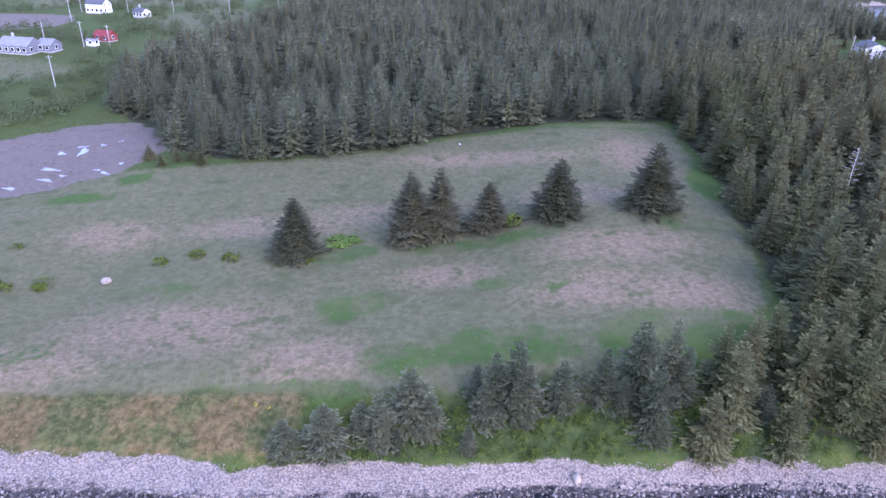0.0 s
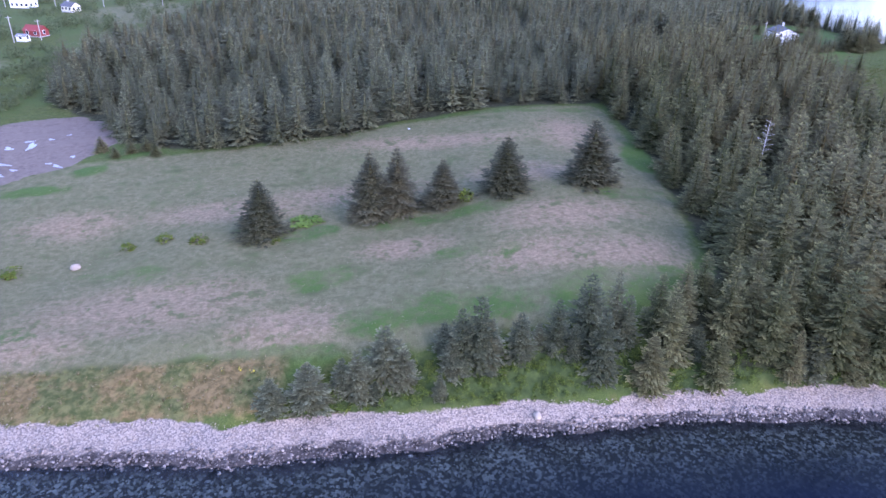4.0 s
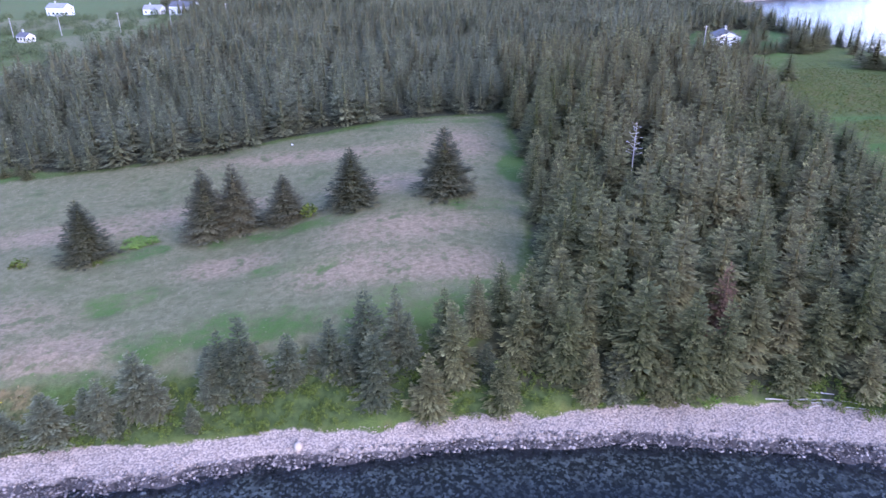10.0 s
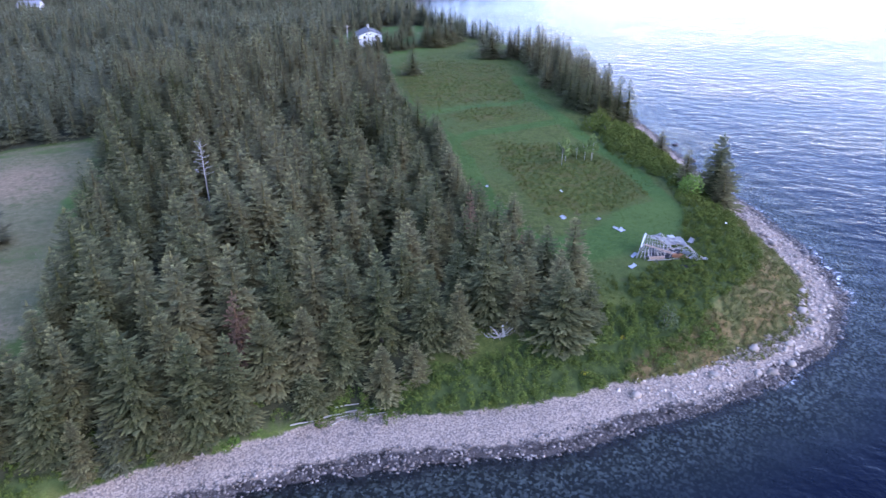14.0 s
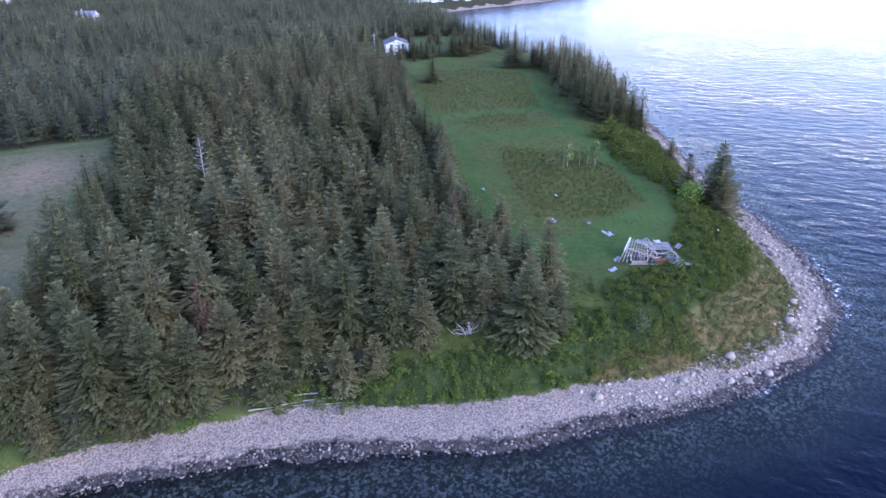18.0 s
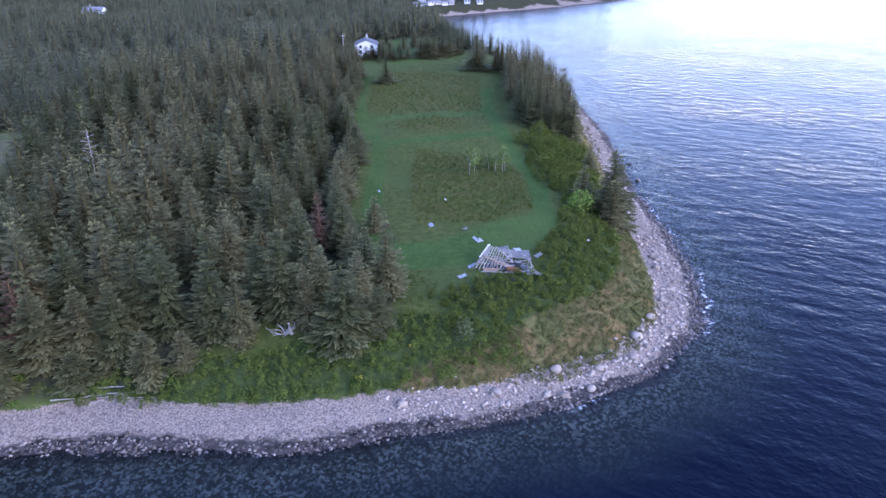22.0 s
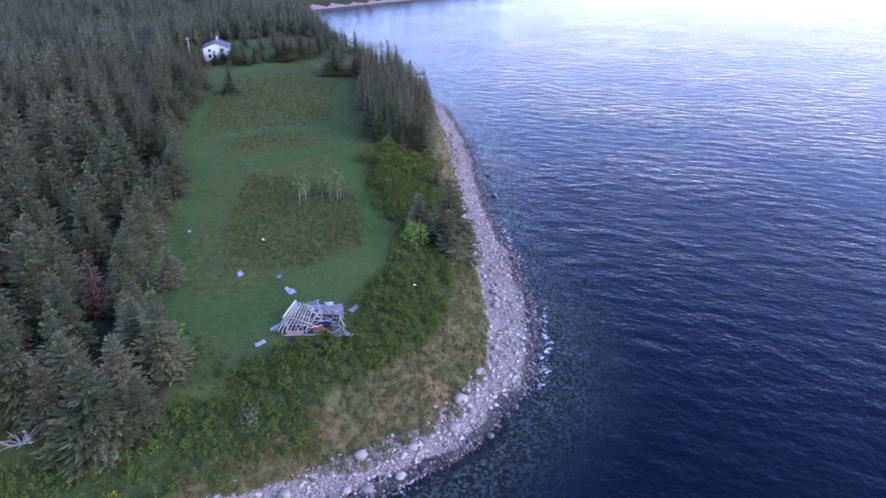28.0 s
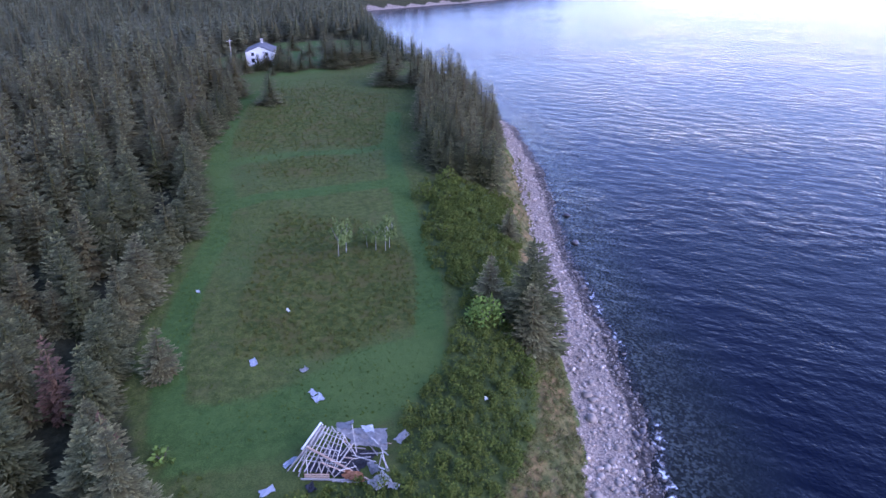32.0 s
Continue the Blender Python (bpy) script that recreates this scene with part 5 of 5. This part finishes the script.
torn_sheet(shed, "roof_sheet", [loc(117.5, 54.4, 1.0), loc(118.8, 53.9, 1.6), loc(118.6, 53.2, 1.3), loc(117.4, 53.5, 1.1)], "sheet", "", 4, 0.1, seed=6)
torn_sheet(shed, "roof_sheet", [loc(118.8, 49.8, 0.4), loc(119.3, 49.6, 0.7), loc(119.5, 48.4, 0.5), loc(118.8, 48.6, 0.3)], "sheet", "", 4, 0.1, seed=7)
torn_sheet(shed, "gable_felt", [loc(113.0, 51.9, 0.1), loc(116.2, 53.95, 1.95), loc(116.6, 54.6, 0.4), loc(114.0, 52.8, 0.05)], "sheet", "grey gable boarding", 5, 0.05, seed=8)
torn_sheet(shed, "roofing_felt", [loc(116.4, 47.2, 0.06), loc(118.4, 46.4, 0.06), loc(117.9, 45.7, 0.1), loc(116.2, 46.4, 0.06)], "felt", "dark torn roofing felt", seed=9)


def lying_sheet(x, y, w, l, turn, mat, label, name="metal_sheet", lift=0.12, seed=1):
    """A sheet lying in the grass."""
    ob = thing(name, pose(x, y, at(x, y) + lift, 6, -5, turn), label, "sheet", "sheets in the grass")
    w, l = 0.75 * w, 0.75 * l
    torn_sheet(ob, "sheet", [(-w, -l, 0), (w, -l, 0), (w, l, 0.1), (-w, l, 0)], mat, seed=seed, n=4, wrinkle=0.05)
    return ob


lying_sheet(119.1, 47.4, 1.0, 0.85, 20, "sheet", "grey metal sheet lying beside the fallen shed", lift=0.5, seed=11)
lying_sheet(120.0, 46.6, 0.4, 0.5, 50, "sheet", "grey metal sheet lying beside the fallen shed", lift=0.5, seed=12)
lying_sheet(122.3, 51.4, 0.9, 0.45, 25, "sheet", "grey metal sheet caught in the shrubs", lift=0.6, seed=13)
lying_sheet(111.0, 50.3, 0.75, 0.4, 12, "tarp", "pale sheet lying in the grass by the shrubs", seed=14)
lying_sheet(113.2, 52.7, 0.8, 0.3, 25, "tarp", "pale sheet lying in the grass by the shed", seed=15)
lying_sheet(114.1, 49.2, 0.4, 0.5, 5, "felt", "dark torn sheet at the foot of the shed", seed=16)
lying_sheet(117.2, 59.9, 0.55, 0.55, 15, "tarp", "pale blue sheet lying in the mown grass", seed=17)
lying_sheet(116.9, 60.9, 0.4, 0.5, 35, "tarp", "pale blue sheet lying in the mown grass", seed=18)
lying_sheet(112.5, 67.9, 0.45, 0.7, 5, "tarp", "pale blue sheet lying in the meadow", seed=19)
lying_sheet(116.9, 64.8, 0.5, 0.4, 25, "sheet", "grey sheet half hidden in the grass", seed=20)
lying_sheet(131.0, 53.2, 0.22, 0.22, 25, "white_paint", "small white scrap in the shrubs", "scrap", 1.2, seed=21)
lying_sheet(117.4, 75.2, 0.12, 0.35, 25, "white_paint", "small white scrap in the heath", "scrap", 0.6, seed=22)
lying_sheet(108.6, 84.4, 0.25, 0.25, 25, "tarp", "small pale scrap in the grass", "scrap", seed=23)
lying_sheet(5.5, 126.0, 0.25, 0.3, 25, "white_paint", "small white scrap at the end of the hayfield", "scrap", 0.3, seed=24)


# ---- driftwood and the dead tree ----
def log(x, y, turn, length, r, label="long bleached driftwood log on the beach", lift=0.12, tilt=0):
    bm = bmesh.new()
    rod(bm, (-length / 2, 0, 0), (0, 0.06, 0.04), r, r * 0.9, 9)
    rod(bm, (0, 0.06, 0.04), (length / 2, 0, 0), r * 0.9, r * 0.65, 9)
    me = bpy.data.meshes.new("driftwood")
    bm.to_mesh(me)
    bm.free()
    me.materials.append(M["dead_wood"])
    ob = new("driftwood", me)
    ob.matrix_basis = pose(x, y, at(x, y) + r + lift, 0, tilt, turn)
    return tagged(ob, label, "driftwood", "driftwood on the beach")


for x, y, turn, ln, r in ((64.0, 46.2, -9, 3.4, 0.09), (68.6, 45.8, -8, 3.9, 0.09), (69.2, 46.2, -13, 2.8, 0.08), (67.2, 45.9, -5, 2.9, 0.07), (67.9, 44.9, 13, 1.7, 0.06), (72.3, 43.9, -18, 3.0, 0.05), (71.8, 44.7, -24, 2.1, 0.06), (68.9, 45.4, -10, 2.2, 0.06), (104.2, 35.8, -20, 1.4, 0.08)):
    log(x, y, turn, ln, r)
log(102.8, 35.2, 30, 0.9, 0.07, "short bleached stick on the shingle")

snag = thing("dead_spruce", (64.4, 93.9, at(64.4, 93.9)), "bleached dead spruce with bare branches among the living ones", "tree")
bm = bmesh.new()
rod(bm, (0, 0, -0.3), (0.1, 0, 11.2), 0.12, 0.02, 8)
part("trunk", bm, "dead_wood", snag)
for k in range(26):
    bm = bmesh.new()
    a, z = 2.4 * k, 5.4 + 0.21 * k
    L = 1.9 * (1 - 0.6 * k / 26) * (0.8 + 0.3 * math.sin(3.1 * k))
    p = Vector((L * math.cos(a), L * math.sin(a), z + 0.3 * L))
    rod(bm, (0, 0, z), p, 0.03, 0.012, 5)
    for q in (-0.6, 0.6):
        mid_ = Vector((0, 0, z)).lerp(p, 0.6)
        rod(bm, mid_, mid_ + Vector((0.4 * L * math.cos(a + q), 0.4 * L * math.sin(a + q), 0.12)), 0.022, 0.01, 4)
    part("branch", bm, "pole_wood", snag)

dead = thing("dead_tree", pose(87.4, 46.2, at(87.4, 46.2) + 0.1) @ Matrix.Diagonal((1.15, 1.15, 1.15, 1)), "fallen grey dead tree with bare branches at the wood's edge", "tree")
bm = bmesh.new()
rod(bm, (1.1, 0.1, -0.1), (0.9, 0.1, 1.3), 0.16, 0.11, 8)
part("stump", bm, "bark_pale", dead, "pale broken upright stump")
for k in range(15):
    bm = bmesh.new()
    a = 0.42 * k + 0.2
    r1 = 0.9 + 0.5 * math.sin(2.3 * k)
    p1 = Vector((0.5 + r1 * math.cos(a) * 0.9, r1 * math.sin(a) * 0.6, 0.5 + 0.35 * math.sin(k * 1.7)))
    p2 = p1 + Vector((0.8 * math.cos(a), 0.5 * math.sin(a), 0.45 + 0.35 * math.cos(k)))
    rod(bm, (0.5, 0, 0.15), p1, 0.05, 0.035, 5)
    rod(bm, p1, p2, 0.035, 0.012, 5)
    rod(bm, p1, p1 + Vector((0.4 * math.cos(a + 0.8), 0.4 * math.sin(a + 0.8), 0.3)), 0.025, 0.01, 5)
    part("branch", bm, "bark_pale", dead)


# ---- gravel lot ----
def puddle(x, y, w, l, turn):
    bm = bmesh.new()
    ring = []
    for k in range(22):
        a = 6.283 * k / 22
        q = 1 + 0.28 * math.sin(3 * a + x) + 0.18 * math.sin(5 * a + y)
        ring.append(bm.verts.new((w * q * math.cos(a), l * q * math.sin(a), 0)))
    face = bm.faces.new(ring)
    bmesh.ops.solidify(bm, geom=[face], thickness=-0.02)
    me = bpy.data.meshes.new("puddle")
    bm.to_mesh(me)
    bm.free()
    me.materials.append(M["puddle"])
    ob = new("puddle", me)
    # Laid to the slope of the lot.
    e = 0.8
    nx = Vector((-(at(x + e, y) - at(x - e, y)) / (2 * e), -(at(x, y + e) - at(x, y - e)) / (2 * e), 1)).normalized()
    ob.matrix_basis = Matrix.Translation((x, y, at(x, y) + 0.05)) @ nx.to_track_quat("Z", "Y").to_matrix().to_4x4() @ pose(0, 0, 0, 0, 0, turn)
    return tagged(ob, "rain puddle on the gravel lot", "puddle", "puddles of the lot")


for x, y, w, l, t in ((-72.0, 130.6, 2.6, 0.7, 12), (-76.0, 129.6, 1.3, 0.6, 10), (-74.0, 121.0, 2.0, 0.6, 15), (-72.4, 116.0, 1.6, 0.5, 10), (-73.6, 133.6, 1.0, 0.4, 30), (-69.6, 134.6, 0.8, 0.4, 30), (-62.4, 118.6, 1.4, 0.4, 20), (-61.2, 123.4, 0.7, 0.4, 20), (-70.2, 118.0, 0.8, 0.4, 20), (-77.4, 112.6, 1.4, 0.5, 10), (-67.0, 137.4, 0.6, 0.3, 20), (-64.5, 120.2, 0.7, 0.3, 20)):
    puddle(x, y, w, l, t)


# ---- houses ----
def house(x, y, turn, w, l, wall_h, roof_h, wall, roof, label, front=2, side=3, chimney=True, deck=False, over=0.3):
    """A gabled house: width w across the gable, length l along the ridge (its own y)."""
    ob = thing("house", pose(x, y, at(x, y) - 0.1, 0, 0, turn), label, "house", "houses beyond the wood")
    bm = bmesh.new()
    hw, hl = w / 2, l / 2
    prof = [(-hw, 0), (hw, 0), (hw, wall_h), (0, wall_h + roof_h - 0.12), (-hw, wall_h)]
    a = [bm.verts.new((px, -hl, pz)) for px, pz in prof]
    b = [bm.verts.new((px, hl, pz)) for px, pz in prof]
    bm.faces.new(a)
    bm.faces.new(b[::-1])
    for k in range(5):
        bm.faces.new((a[k], b[k], b[(k + 1) % 5], a[(k + 1) % 5]))
    bmesh.ops.recalc_face_normals(bm, faces=bm.faces[:])
    part("wall", bm, wall, ob)
    slope = math.atan2(roof_h, hw)
    run = math.hypot(hw, roof_h) + over
    for s in (-1, 1):
        bm = bmesh.new()
        m = Matrix.Translation((0, 0, wall_h + roof_h)) @ pose(0, 0, 0, 0, math.degrees(s * slope), 0) @ Matrix.Translation((s * run / 2, 0, 0))
        box(bm, (run, l + 2 * over, 0.14), m, 0.02)
        part("roof", bm, roof, ob)
    bm = bmesh.new()
    box(bm, (w + 0.1, l + 0.1, 0.5), Matrix.Translation((0, 0, 0.1)))
    part("foundation", bm, "concrete", ob)

    def opening(px, py, pz, ww, hh, along):
        win = bmesh.new()
        size = (ww + 0.24, 0.12, hh + 0.24) if along == "x" else (0.12, ww + 0.24, hh + 0.24)
        box(win, size, Matrix.Translation((px, py, pz)), 0.02)
        fr = part("window", win, "white_paint", ob)
        g = bmesh.new()
        size = (ww, 0.15, hh) if along == "x" else (0.15, ww, hh)
        box(g, size, Matrix.Translation((px, py, pz)))
        part("pane", g, "glass", fr)

    for k in range(front):
        px = -hw + w * (k + 0.5) / front
        for fy_ in (-hl, hl):
            opening(px, fy_, 1.6, 0.9, 1.1, "x")
            if wall_h > 3.8 and abs(px) < hw * 0.7:
                opening(px, fy_, 3.3 if wall_h < 4 else 3.9, 0.8, 0.9, "x")
    for k in range(side):
        py = -hl + l * (k + 0.5) / side
        for px in (-hw, hw):
            opening(px, py, 1.6, 1.0, 1.1, "y")
    door = bmesh.new()
    box(door, (0.12, 0.95, 2.05), Matrix.Translation((hw, -hl + l * 0.33, 1.1)), 0.02)
    part("door", door, "dark_metal", ob)
    if chimney:
        bm = bmesh.new()
        box(bm, (0.6, 0.6, 1.6), Matrix.Translation((0.2, hl * 0.4, wall_h + roof_h + 0.4)), 0.03)
        part("chimney", bm, "concrete", ob)
    return ob


house(136.2, 210.4, -14, 7.6, 9.5, 3.9, 1.5, "white_paint", "shingle_dark", "white two-storey house with a dark low roof beyond the meadow")
house(-136.5, 226.0, 78, 7.4, 11.0, 2.8, 2.2, "grey_siding", "shingle_grey", "grey bungalow with white trim and a grey roof", 2, 5)
house(-128.6, 229.0, 78, 5.4, 5.0, 2.5, 1.6, "grey_siding", "shingle_grey", "grey garage wing with a white door beside the bungalow", 1, 2, False)
house(-118.6, 248.5, 70, 4.4, 6.6, 2.2, 1.6, "red_paint", "red_paint", "small red barn with a red roof", 1, 2, False)
house(-119.0, 239.0, 75, 2.4, 3.4, 2.0, 0.6, "white_paint", "shingle_grey", "small white garden shed", 1, 1, False)
house(-152.0, 318.0, 80, 6.5, 8.5, 4.2, 2.2, "white_paint", "shingle_dark", "white house with a dark roof by the road", 2, 4)
house(-128.0, 306.0, 60, 4.6, 6.0, 2.6, 1.5, "cream_paint", "shingle_dark", "cream cottage among the scrub", 2, 3)
house(-85.0, 402.0, 70, 9.0, 15.0, 5.0, 2.2, "white_paint", "shingle_dark", "white house beyond the scrub", 2, 4)
house(-104.0, 408.0, 80, 7.0, 10.0, 3.2, 2.0, "white_paint", "shingle_grey", "low white house beyond the scrub", 2, 3)
house(-158.0, 414.0, 70, 8.0, 12.0, 4.6, 2.2, "white_paint", "shingle_grey", "white house beyond the scrub", 2, 4)
house(28.0, 424.0, 70, 7.0, 11.0, 5.6, 2.0, "white_paint", "shingle_grey", "white house standing among the far spruces", 2, 4)
house(-38.0, 575.0, 80, 9.0, 14.0, 9.5, 2.0, "white_paint", "shingle_grey", "white house at the far edge of the forest", 2, 4)
house(86.0, 568.0, 80, 8.0, 12.0, 9.5, 2.0, "white_paint", "shingle_grey", "white house at the far edge of the forest", 2, 4)
for k, (x, y, c) in enumerate(((236, 478, "white_paint"), (242, 484, "grey_siding"), (249, 486, "white_paint"), (256, 489, "cream_paint"), (262, 490, "white_paint"), (268, 493, "grey_siding"), (284, 499, "white_paint"), (296, 503, "white_paint"), (246, 497, "white_paint"), (258, 501, "grey_siding"))):
    house(x, y, 70 + 15 * (k % 3), 3.4, 4.6, 2.4, 0.9, c, "shingle_grey", "small pale cottage on the far side of the bay", 1, 2, False)


# ---- poles along the road ----
def utility_pole(x, y, h, turn):
    ob = thing("utility_pole", pose(x, y, at(x, y), 0, 0, turn), "weathered wooden utility pole with a crossarm", "pole", "utility poles")
    bm = bmesh.new()
    rod(bm, (0, 0, -0.5), (0, 0, h), 0.17, 0.11, 9)
    part("pole", bm, "pole_wood", ob)
    bm = bmesh.new()
    box(bm, (1.8, 0.12, 0.12), Matrix.Translation((0, 0.14, h - 0.5)), 0.01)
    part("crossarm", bm, "pole_wood", ob)
    for s in (-0.8, 0.0, 0.8):
        bm = bmesh.new()
        rod(bm, (s, 0.14, h - 0.44), (s, 0.14, h - 0.25), 0.05, 0.03, 6)
        part("insulator", bm, "dark_metal", ob)


for x, y, h in ((-104.0, 183.0, 8.6), (-121.0, 236.5, 8.6), (-131.5, 232.0, 8.6), (-113.6, 240.0, 7.0), (-150.0, 288.0, 9.0), (-139.0, 318.0, 9.0), (-120.0, 322.0, 9.0), (-74.2, 333.0, 9.0), (-52.0, 352.0, 9.5), (-96.0, 328.0, 9.0), (-160.0, 318.0, 9.0), (127.5, 206.5, 7.5)):
    utility_pole(x, y, h, 20)
